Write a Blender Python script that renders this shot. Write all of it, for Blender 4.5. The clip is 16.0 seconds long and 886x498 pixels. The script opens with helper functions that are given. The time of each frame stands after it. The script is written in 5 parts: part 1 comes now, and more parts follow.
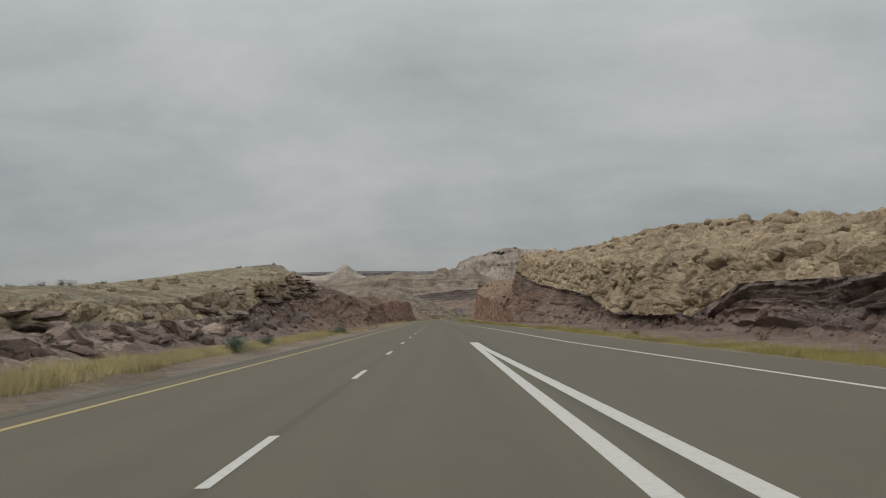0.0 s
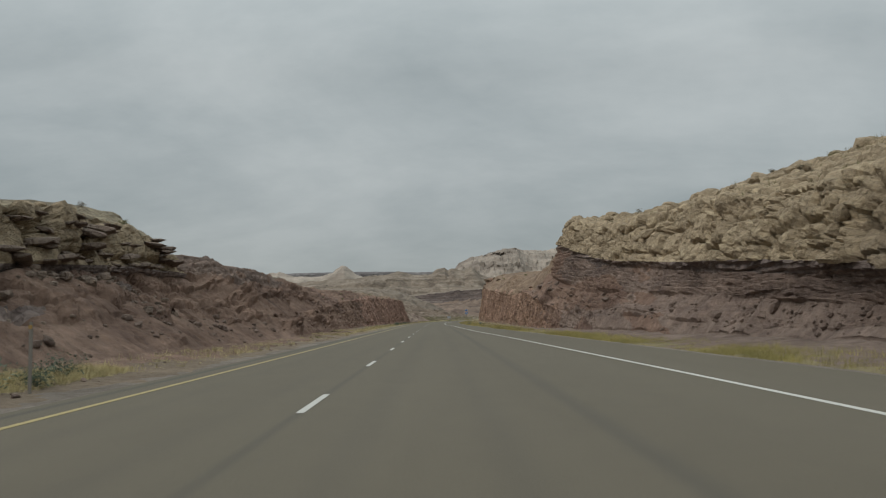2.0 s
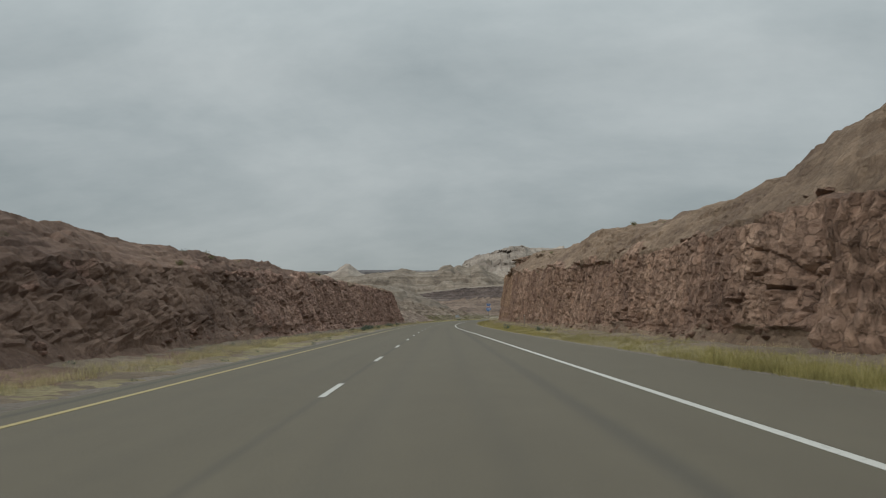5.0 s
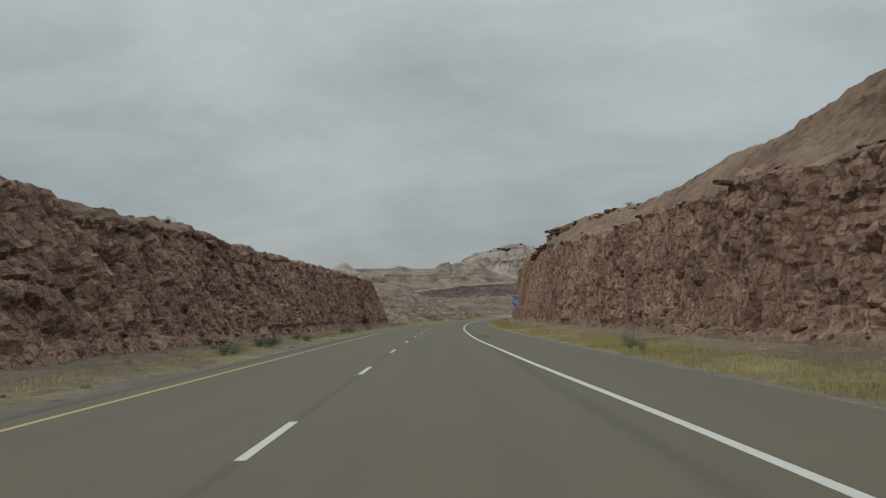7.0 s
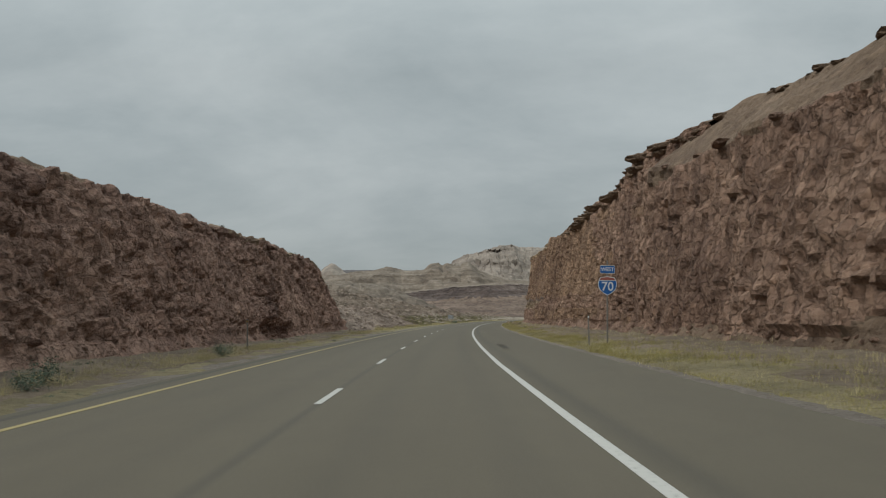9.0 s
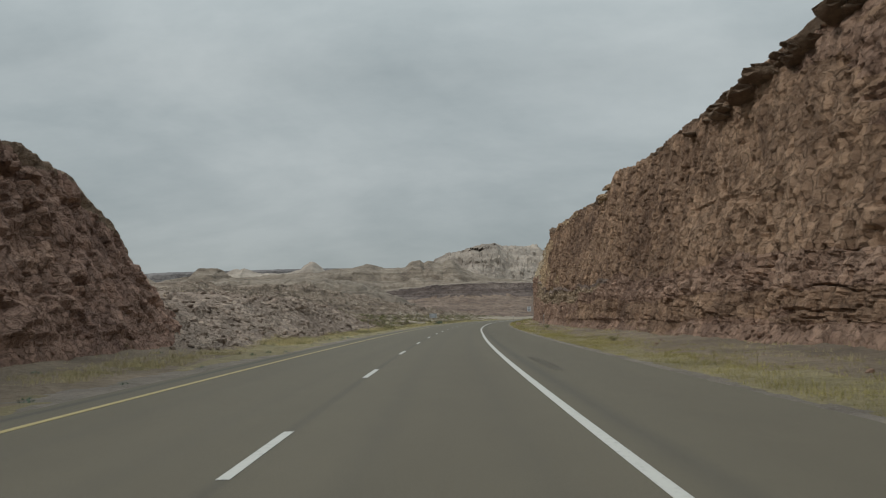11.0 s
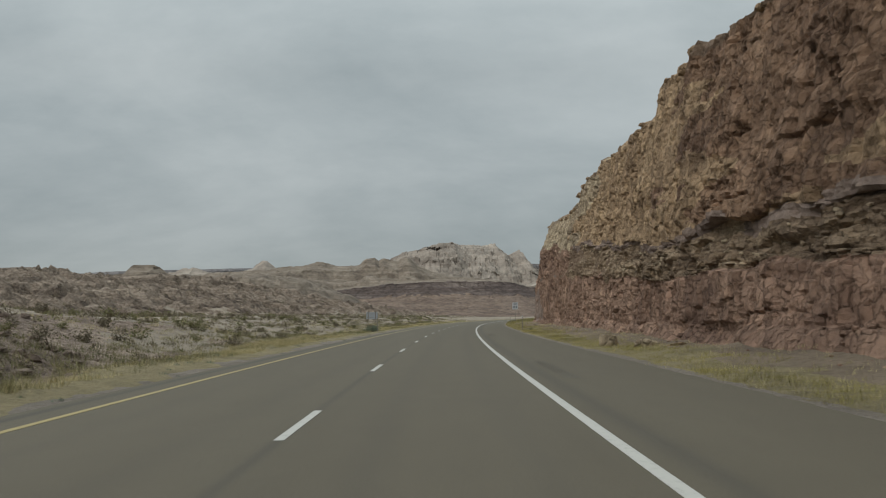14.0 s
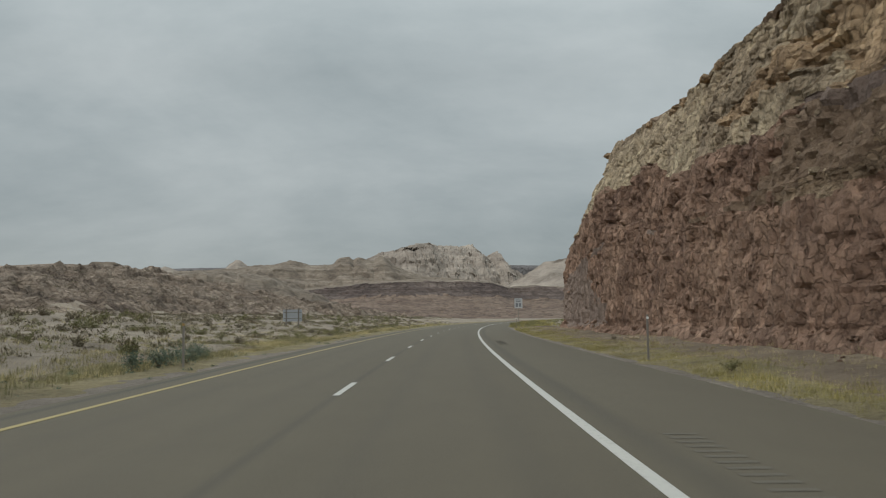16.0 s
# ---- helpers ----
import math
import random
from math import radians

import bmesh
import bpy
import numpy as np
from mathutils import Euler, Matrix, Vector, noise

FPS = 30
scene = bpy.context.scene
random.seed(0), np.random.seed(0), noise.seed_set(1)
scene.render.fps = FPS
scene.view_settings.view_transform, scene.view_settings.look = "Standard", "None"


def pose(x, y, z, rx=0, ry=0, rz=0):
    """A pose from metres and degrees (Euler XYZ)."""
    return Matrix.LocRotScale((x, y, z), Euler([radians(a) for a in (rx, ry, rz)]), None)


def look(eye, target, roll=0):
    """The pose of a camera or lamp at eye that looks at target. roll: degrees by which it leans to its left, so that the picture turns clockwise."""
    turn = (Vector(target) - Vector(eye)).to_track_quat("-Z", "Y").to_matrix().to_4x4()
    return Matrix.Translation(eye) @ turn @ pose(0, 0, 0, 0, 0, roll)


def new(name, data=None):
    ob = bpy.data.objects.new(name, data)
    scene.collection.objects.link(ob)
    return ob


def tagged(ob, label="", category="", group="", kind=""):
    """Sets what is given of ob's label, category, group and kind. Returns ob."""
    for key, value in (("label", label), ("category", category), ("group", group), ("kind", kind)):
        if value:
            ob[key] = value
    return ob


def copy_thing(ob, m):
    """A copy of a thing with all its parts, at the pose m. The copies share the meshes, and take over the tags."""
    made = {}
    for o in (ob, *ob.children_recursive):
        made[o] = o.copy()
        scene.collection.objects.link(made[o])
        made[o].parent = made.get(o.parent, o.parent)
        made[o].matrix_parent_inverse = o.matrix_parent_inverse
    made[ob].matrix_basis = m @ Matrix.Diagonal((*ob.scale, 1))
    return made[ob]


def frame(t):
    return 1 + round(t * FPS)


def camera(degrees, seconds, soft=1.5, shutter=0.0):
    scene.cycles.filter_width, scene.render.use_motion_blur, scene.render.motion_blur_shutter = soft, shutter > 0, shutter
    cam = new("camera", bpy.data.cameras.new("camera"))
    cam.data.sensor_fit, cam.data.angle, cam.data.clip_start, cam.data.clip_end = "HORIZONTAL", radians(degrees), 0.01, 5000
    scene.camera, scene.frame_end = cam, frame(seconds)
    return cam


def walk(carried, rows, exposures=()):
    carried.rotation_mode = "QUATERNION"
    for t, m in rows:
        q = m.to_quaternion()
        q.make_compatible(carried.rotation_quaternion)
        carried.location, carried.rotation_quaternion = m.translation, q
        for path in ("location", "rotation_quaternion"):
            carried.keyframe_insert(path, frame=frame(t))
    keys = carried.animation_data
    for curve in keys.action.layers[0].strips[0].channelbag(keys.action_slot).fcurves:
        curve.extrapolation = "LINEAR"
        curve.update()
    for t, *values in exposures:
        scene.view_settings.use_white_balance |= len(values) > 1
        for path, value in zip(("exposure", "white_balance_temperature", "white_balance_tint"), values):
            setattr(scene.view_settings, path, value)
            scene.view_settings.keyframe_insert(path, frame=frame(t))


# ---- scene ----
cam = camera(55.0, 16.0, soft=1.1, shutter=0.06)
EYE = 1.35
# seconds, x, y, yaw, pitch, roll of the car's camera
ROWS = [
    (0.0, -0.04, 0.00, -0.21, 4.55, 0.96),
    (0.5, 0.01, 13.84, -0.20, 4.48, 0.80),
    (1.0, 0.01, 27.68, -0.30, 4.53, 0.83),
    (1.5, 0.06, 41.52, -0.42, 4.63, 0.90),
    (2.0, -0.00, 55.35, -0.28, 4.65, 0.86),
    (2.5, -0.02, 69.19, -0.06, 4.67, 0.88),
    (3.0, 0.01, 83.03, 0.06, 4.46, 1.02),
    (3.5, 0.04, 96.87, 0.09, 4.46, 0.95),
    (4.0, -0.04, 110.71, 0.12, 4.60, 0.80),
    (4.5, -0.11, 124.55, 0.12, 4.60, 0.83),
    (5.0, -0.19, 138.38, 0.10, 4.59, 0.86),
    (5.5, -0.28, 152.22, 0.08, 4.59, 0.89),
    (6.0, -0.36, 166.06, 0.04, 4.59, 0.92),
    (6.5, -0.43, 179.90, -0.02, 4.59, 0.95),
    (7.0, -0.55, 193.74, -0.05, 4.52, 1.11),
    (7.5, -0.57, 207.58, -0.04, 4.43, 0.87),
    (8.0, -0.57, 221.41, -0.25, 4.47, 0.92),
    (8.5, -0.53, 235.25, -0.49, 4.48, 0.92),
    (9.0, -0.42, 249.09, -0.74, 4.65, 0.95),
    (9.5, -0.31, 262.93, -0.83, 4.58, 0.95),
    (10.0, -0.08, 276.76, -1.08, 4.55, 0.79),
    (10.5, 0.21, 290.60, -1.51, 4.57, 0.83),
    (11.0, 0.60, 304.43, -1.97, 4.58, 0.86),
    (11.5, 1.09, 318.26, -2.45, 4.59, 0.90),
    (12.0, 1.69, 332.09, -2.94, 4.61, 0.94),
    (12.5, 2.40, 345.91, -3.42, 4.62, 0.97),
    (13.0, 3.34, 359.72, -3.89, 4.64, 0.78),
    (13.5, 4.29, 373.53, -4.45, 4.80, 0.72),
    (14.0, 5.29, 387.33, -4.88, 4.57, 0.89),
    (14.5, 6.43, 401.12, -5.32, 4.74, 0.87),
    (15.0, 7.78, 414.90, -5.73, 4.55, 0.94),
    (15.5, 9.14, 428.67, -6.09, 4.60, 0.86),
    (16.0, 10.59, 442.43, -6.44, 4.65, 0.61),
]
walk(cam, [(t, pose(x, y, EYE, 90 + pitch, roll, yaw)) for t, x, y, yaw, pitch, roll in ROWS],
     [(0.0, 0.0, 6600, 14.0), (1.0, 0.0, 6500, 12.0), (2.5, 0.0, 6350, 9.4), (16.0, 0.0, 6300, 8.8)])

# ---- world, sun ----
def make_world():
    w = bpy.data.worlds.new("overcast_sky")
    scene.world = w
    w.use_nodes = True
    nt = w.node_tree
    nt.nodes.clear()
    N, L = nt.nodes.new, nt.links.new
    out, bg = N("ShaderNodeOutputWorld"), N("ShaderNodeBackground")
    tc, sep = N("ShaderNodeTexCoord"), N("ShaderNodeSeparateXYZ")
    L(tc.outputs["Generated"], sep.inputs[0])
    up = N("ShaderNodeMath"); up.operation = "MAXIMUM"; up.inputs[1].default_value = 0.0
    L(sep.outputs["Z"], up.inputs[0])
    den = N("ShaderNodeMath"); den.operation = "ADD"; den.inputs[1].default_value = 0.42
    L(up.outputs[0], den.inputs[0])
    px, py = N("ShaderNodeMath"), N("ShaderNodeMath")
    for m, o in ((px, "X"), (py, "Y")):
        m.operation = "DIVIDE"
        L(sep.outputs[o], m.inputs[0]); L(den.outputs[0], m.inputs[1])
    com = N("ShaderNodeCombineXYZ")
    L(px.outputs[0], com.inputs[0]); L(py.outputs[0], com.inputs[1])
    mp = N("ShaderNodeMapping"); mp.inputs["Scale"].default_value = (0.95, 1.45, 1); mp.inputs["Rotation"].default_value = (0, 0, 0.2); mp.inputs["Location"].default_value = (3.1, 0.4, 0)
    L(com.outputs[0], mp.inputs[0])
    n1, n2 = N("ShaderNodeTexNoise"), N("ShaderNodeTexNoise")
    n1.inputs["Scale"].default_value, n1.inputs["Detail"].default_value, n1.inputs["Roughness"].default_value, n1.inputs["Distortion"].default_value = 1.5, 6, 0.52, 0.5
    n2.inputs["Scale"].default_value, n2.inputs["Detail"].default_value, n2.inputs["Roughness"].default_value = 5.5, 8, 0.62
    L(mp.outputs[0], n1.inputs["Vector"]); L(mp.outputs[0], n2.inputs["Vector"])
    mixn = N("ShaderNodeMix"); mixn.inputs[0].default_value = 0.24
    L(n1.outputs["Fac"], mixn.inputs[2]); L(n2.outputs["Fac"], mixn.inputs[3])
    ramp = N("ShaderNodeValToRGB")
    e = ramp.color_ramp.elements
    e[0].position, e[0].color = 0.33, (0.318, 0.356, 0.358, 1)
    e[1].position, e[1].color = 0.64, (0.486, 0.517, 0.508, 1)
    L(mixn.outputs[0], ramp.inputs[0])
    # an overcast sky is about three times as bright overhead as at the horizon
    grade = N("ShaderNodeMapRange")
    grade.inputs["From Min"].default_value, grade.inputs["From Max"].default_value = 0.28, 1.0
    grade.inputs["To Min"].default_value, grade.inputs["To Max"].default_value = 1.0, 2.9
    L(up.outputs[0], grade.inputs["Value"])
    low = N("ShaderNodeMapRange")
    low.inputs["From Min"].default_value, low.inputs["From Max"].default_value = 0.0, 0.22
    low.inputs["To Min"].default_value, low.inputs["To Max"].default_value = 0.72, 1.03
    L(up.outputs[0], low.inputs["Value"])
    both = N("ShaderNodeMath"); both.operation = "MULTIPLY"
    L(grade.outputs[0], both.inputs[0]); L(low.outputs[0], both.inputs[1])
    cl = N("ShaderNodeMix"); cl.data_type = "RGBA"; cl.blend_type = "MULTIPLY"; cl.inputs[0].default_value = 1
    gc = N("ShaderNodeCombineColor")
    for i in range(3):
        L(both.outputs[0], gc.inputs[i])
    L(ramp.outputs[0], cl.inputs[6]); L(gc.outputs[0], cl.inputs[7])
    sky = N("ShaderNodeTexSky"); sky.sky_type = "NISHITA"; sky.sun_disc = False
    sky.sun_elevation, sky.sun_rotation = radians(43), radians(248)
    dim = N("ShaderNodeMix"); dim.data_type = "RGBA"; dim.blend_type = "MULTIPLY"; dim.inputs[0].default_value = 1
    dim.inputs[7].default_value = (0.08, 0.08, 0.08, 1)
    L(sky.outputs[0], dim.inputs[6])
    mx = N("ShaderNodeMix"); mx.data_type = "RGBA"; mx.inputs[0].default_value = 0.93
    L(dim.outputs[2], mx.inputs[6]); L(cl.outputs[2], mx.inputs[7])
    L(mx.outputs[2], bg.inputs[0]); bg.inputs[1].default_value = 1.0
    L(bg.outputs[0], out.inputs[0])


make_world()
sun = new("sun", bpy.data.lights.new("sun", "SUN"))
sun.data.energy, sun.data.angle, sun.data.color = 1.3, radians(22), (1.0, 0.96, 0.9)
sun.matrix_world = look((0, 0, 0), (0.62, 0.25, -0.62))

# ---- the road's line ----
BENDS_S = [-80, 0, 120, 200, 260, 320, 380, 440, 520, 640, 1400]
BENDS_K = [-0.3, -0.3, -0.34, 0.62, 4.34, 5.77, 5.14, 5.4, 6.32, 7.14, 7.14]
LINE_S = np.arange(-120, 1400, 1.0)
LINE_H = np.cumsum(np.interp(LINE_S, BENDS_S, BENDS_K) * 1e-4)
LINE_H -= np.interp(0, LINE_S, LINE_H)
LINE_X, LINE_Y = np.cumsum(np.sin(LINE_H)), np.cumsum(np.cos(LINE_H))
LINE_X -= np.interp(0, LINE_S, LINE_X)
LINE_Y -= np.interp(0, LINE_S, LINE_Y)


def place(s, u, z):
    """World points from the way along the road, the way to its right, and the height."""
    s, u, z = np.broadcast_arrays(np.asarray(s, float), np.asarray(u, float), np.asarray(z, float))
    h = np.interp(s, LINE_S, LINE_H)
    return np.stack([np.interp(s, LINE_S, LINE_X) + u * np.cos(h), np.interp(s, LINE_S, LINE_Y) - u * np.sin(h), z], -1)


def heading(s):
    return float(np.interp(s, LINE_S, LINE_H))


def spot(s, u, z=0.0, turn=0.0, size=1.0, tilt=(0, 0)):
    """A pose at that place of the road, turned with it."""
    p = place(s, u, z)
    return Matrix.Translation(p) @ Euler((tilt[0], tilt[1], -heading(s) + turn)).to_matrix().to_4x4() @ Matrix.Scale(size, 4)


# ---- noise ----
def hash2(ix, iy, seed):
    n = (ix.astype(np.int64) * 374761393 + iy.astype(np.int64) * 668265263 + seed * 2147483647) & 0xFFFFFFFF
    n = ((n ^ (n >> 13)) * 1274126177) & 0xFFFFFFFF
    n = ((n ^ (n >> 16)) * 2246822519) & 0xFFFFFFFF
    return ((n ^ (n >> 15)) & 0xFFFFFF) / float(0x1000000)


def vnoise(x, y, seed=0):
    ix, iy = np.floor(x), np.floor(y)
    fx, fy = x - ix, y - iy
    fx, fy = fx * fx * (3 - 2 * fx), fy * fy * (3 - 2 * fy)
    a, b = hash2(ix, iy, seed), hash2(ix + 1, iy, seed)
    c, d = hash2(ix, iy + 1, seed), hash2(ix + 1, iy + 1, seed)
    return (a * (1 - fx) + b * fx) * (1 - fy) + (c * (1 - fx) + d * fx) * fy - 0.5


def fbm(x, y, seed=0, octaves=4):
    out, amp = 0, 1.0
    for k in range(octaves):
        out = out + amp * vnoise(x * 2 ** k + 17 * k, y * 2 ** k - 9 * k, seed + k)
        amp *= 0.5
    return out


def worley(x, y, seed, square):
    """The nearest and the second nearest seed of a jittered grid, the nearest one's cell and the way to it."""
    ix, iy = np.floor(x), np.floor(y)
    f1, f2 = np.full(x.shape, 9.0), np.full(x.shape, 9.0)
    cx, cy, dx, dy = np.zeros_like(x), np.zeros_like(x), np.zeros_like(x), np.zeros_like(x)
    for a in (-1, 0, 1):
        for b in (-1, 0, 1):
            jx, jy = ix + a, iy + b
            ex = x - (jx + 0.1 + 0.8 * hash2(jx, jy, seed))
            ey = y - (jy + 0.1 + 0.8 * hash2(jx, jy, seed + 51))
            d = square * np.maximum(np.abs(ex), np.abs(ey)) + (1 - square) * np.hypot(ex, ey)
            near = d < f1
            f2 = np.where(near, f1, np.minimum(f2, d))
            cx, cy = np.where(near, jx, cx), np.where(near, jy, cy)
            dx, dy = np.where(near, ex, dx), np.where(near, ey, dy)
            f1 = np.where(near, d, f1)
    return f1, f2, cx, cy, dx, dy


def cells(x, y, seed=0):
    """Broken rock: flat facets, each standing out by its own amount and leaning its own way, parted by cracks."""
    f1, f2, cx, cy, dx, dy = worley(x, y, seed, 0.7)
    r = 0.8 * (hash2(cx, cy, seed + 7) - 0.5)
    lean = 1.05 * (hash2(cx, cy, seed + 8) - 0.5) * dx + 1.0 * (hash2(cx, cy, seed + 9) - 0.55) * dy
    return r + lean - 0.34 * np.clip(1 - (f2 - f1) / 0.10, 0, 1)


def pillows(x, y, seed=0):
    """Massive blocks with flat faces and worn round edges, parted by joints."""
    f1, f2, cx, cy, dx, dy = worley(x, y, seed, 0.8)
    edge = 1 - (1 - np.clip((f2 - f1) / 0.32, 0, 1)) ** 2
    lean = 0.7 * (hash2(cx, cy, seed + 8) - 0.5) * dx + 0.7 * (hash2(cx, cy, seed + 9) - 0.65) * dy
    return 0.55 * (hash2(cx, cy, seed + 7) - 0.5) + 0.5 * (edge - 0.75) + lean


def rough(kind, s, a, seed):
    """The relief of one band of rock, in metres, over the way along and the way up."""
    ss = s + 0.55 * fbm(s / 1.9, a / 1.9, seed + 90, 4)
    aa = a + 0.40 * fbm(s / 2.6, a / 1.3, seed + 91, 4)
    pits = -np.clip(fbm(s / 0.9, a / 1.1, seed + 92, 3) - 0.40, 0, 0.3)
    some = np.clip(0.55 + 1.6 * fbm(s / 7, a / 3.5, seed + 93, 2), 0.12, 1.3)
    open_ = np.clip(0.2 + 2.2 * fbm(s / 5, a / 4, seed + 95, 2), 0, 1)
    tall = np.clip(1 - np.abs(fbm(s / 1.9, a / 6.0, seed + 96, 4)) / 0.045, 0, 1) * open_
    level = np.clip(1 - np.abs(fbm(s / 5.5, a / 1.5, seed + 97, 4)) / 0.05, 0, 1) * np.clip(0.15 - 2.2 * fbm(s / 6, a / 3, seed + 98, 2), 0, 1)
    crev = -(tall + level)
    beds = (aa / 1.15 + 0.35 * fbm(s / 12, a / 3, seed + 94, 2)) % 1.0
    beds = np.where(beds < 0.8, beds / 0.8, (1 - beds) / 0.2) - 0.5
    if kind == "soil":
        return 0.10 * fbm(s / 2.5, a / 2.5, seed) + 0.05 * fbm(s / 0.5, a / 0.5, seed + 3, 2)
    if kind == "talus":
        return 0.55 * fbm(s / 5, a / 7, seed) + 0.25 * fbm(s / 1.2, a / 6, seed + 1, 3) + 0.07 * fbm(s / 0.4, a / 0.4, seed + 7, 2) + 0.20 * cells(ss / 0.8, aa / 0.6, seed + 2) * np.clip(3 * fbm(s / 4, a / 3, seed + 5) - 0.2, 0, 1)
    if kind == "scree":
        return 0.4 * fbm(s / 7, a / 8, seed) + 0.30 * fbm((s + 0.7 * a) / 0.9, a / 7, seed + 1, 3) + 0.06 * fbm(s / 0.4, a / 0.4, seed + 7, 2)
    if kind == "foot":
        w = np.clip((s - 120) / 14, 0, 1)
        return w * rough("joint", s, a, seed) + (1 - w) * rough("talus", s, a, seed)
    if kind == "outcrop":
        w = np.clip(0.10 + 0.5 * np.clip((s - 104) / 15, 0, 1) + 3.0 * fbm(s / 11, a / 1.8, seed + 60, 3), 0, 1)
        return rough("scree", s, a, seed) + 1.15 * w * rough("ledgy", s, a, seed + 45) + 0.5 * w
    if kind == "earth_slope":
        w = np.clip(0.10 + 4.2 * fbm(s / 9, a / 1.3, seed + 60, 3), 0, 1)
        return rough("scree", s, a, seed) + 1.3 * w * rough("ledgy", s, a, seed + 45) + 0.45 * w
    if kind == "bank":
        w = np.clip((s - 392) / 26, 0, 1)
        return (1 - w) * rough("broken", s, a, seed) + w * (0.9 * fbm(s / 9, a / 6, seed + 1) + 0.12 * fbm(s / 0.9, a / 0.9, seed + 2, 3))
    if kind == "rise":
        return 1.9 * cells(ss / 9, aa / 4, seed) + 1.3 * cells(ss / 4, aa / 1.9, seed + 1) + 0.9 * cells(ss / 2, aa / 1.1, seed + 2) + 0.35 * cells(ss / 0.9, aa / 0.6, seed + 4) + 2.5 * fbm(s / 30, a / 16, seed + 3)
    if kind == "ledge_mix":
        w = np.clip(1.3 - np.abs(s - 420) / 48, 0, 1)
        return w * rough("ledgy", s, a, seed + 40) + (1 - w) * rough("joint", s, a, seed)
    if kind == "ledgy":
        q = aa / 0.62 + 0.7 * fbm(s / 22, a * 0, seed + 30, 2)
        bi = np.floor(q)
        fr = q - bi
        gap = np.clip(1 - fr / 0.22, 0, 1) * np.clip(0.25 + 2.4 * vnoise(s / 3.1 + 5.3 * bi, bi, seed + 31), 0, 1)
        return 0.50 * vnoise(s / 4.5 + 13.7 * bi, bi, seed + 32) + 0.34 * cells(ss / 0.95 + 7.3 * bi, q, seed) + 0.22 * cells(ss / 0.55, aa / 0.34, seed + 2) * some + 0.8 * fbm(s / 12, a / 7, seed + 3) + 0.07 * fbm(s / 0.35, a / 0.35, seed + 7, 2) - 0.28 * gap + pits + 0.3 * crev
    if kind == "shale":
        q = a / 0.42 + 0.5 * fbm(s / 18, a / 6, seed + 94, 3)
        bi = np.floor(q)
        bed = 0.55 * vnoise(s / 9 + 7.7 * bi, bi, seed + 33) + 0.55 * (hash2(bi, bi * 0, seed + 34) - 0.5)
        lip = np.clip((q - bi) / 0.8, 0, 1) * 0.22
        return (bed + lip) * (0.6 + 0.4 * some) + 0.18 * cells(ss / 1.1 + 3.1 * bi, aa / 0.5, seed + 1) + 0.09 * cells(ss / 0.5, aa / 0.3, seed + 2) + 0.6 * fbm(s / 8, a / 5, seed + 3) + 0.05 * fbm(s / 0.35, a / 0.35, seed + 7, 2) + pits + 0.3 * crev
    if kind == "slope":
        return 0.6 * fbm(s / 6, a / 4, seed) + 0.40 * cells(ss / 3.6, aa / 0.8, seed + 1) * np.clip(some - 0.25, 0, 1) + 0.22 * beds * some + 0.16 * cells(ss / 0.9, aa / 0.5, seed + 2) * some + 0.07 * fbm(s / 0.4, a / 0.4, seed + 7, 2)
    if kind == "block":
        return 0.9 * pillows(ss / 3.0, aa / 1.9, seed) + 0.42 * pillows(ss / 1.5, aa / 1.05, seed + 1) * np.clip(some, 0, 1) + 0.24 * cells(ss / 0.95, aa / 0.75, seed + 2) * (0.25 + 0.75 * np.clip(some, 0, 1)) + 0.12 * cells(ss / 0.5, aa / 0.42, seed + 4) + 0.5 * fbm(s / 9, a / 4, seed + 3) + 0.05 * fbm(s / 0.4, a / 0.4, seed + 7, 2) + 1.5 * pits + 0.6 * crev
    if kind == "joint":
        return 0.30 * cells(ss / 1.5, aa / 4.2, seed) + 0.26 * cells(ss / 0.85, aa / 1.4, seed + 4) + 0.30 * cells(ss / 1.3, aa / 0.9, seed + 1) * some + 0.24 * cells(ss / 0.6, aa / 0.5, seed + 2) * (0.35 + 0.65 * some) + 0.9 * fbm(s / 12, a / 7, seed + 3) + 0.08 * fbm(s / 0.35, a / 0.35, seed + 7, 2) + 1.5 * pits + 0.5 * crev
    if kind == "broken":
        return 0.32 * cells(ss / 2.0, aa / 1.8, seed) + 0.34 * cells(ss / 1.0, aa / 0.85, seed + 1) * (0.5 + 0.5 * some) + 0.27 * cells(ss / 0.55, aa / 0.5, seed + 2) * (0.3 + 0.7 * some) + 0.6 * fbm(s / 10, a / 6, seed + 3) + 0.08 * fbm(s / 0.35, a / 0.35, seed + 7, 2) + 2.0 * pits + 0.5 * crev
    return 0.6 * fbm(s / 8, a / 8, seed) + 0.5 * cells(ss / 2.6, aa / 2.2, seed + 1) * np.clip(some - 0.4, 0, 1) + 0.2 * cells(ss / 0.9, aa / 0.8, seed + 2) * np.clip(some - 0.2, 0, 1)


# ---- materials ----
def nodes_of(name):
    m = bpy.data.materials.new(name)
    m.use_nodes = True
    nt = m.node_tree
    return m, nt, nt.nodes["Principled BSDF"]


def tex_noise(nt, vec, scale, detail=6, rough_=0.6, distort=0.0):
    n = nt.nodes.new("ShaderNodeTexNoise")
    n.inputs["Scale"].default_value, n.inputs["Detail"].default_value, n.inputs["Roughness"].default_value, n.inputs["Distortion"].default_value = scale, detail, rough_, distort
    nt.links.new(vec, n.inputs["Vector"])
    return n.outputs["Fac"]


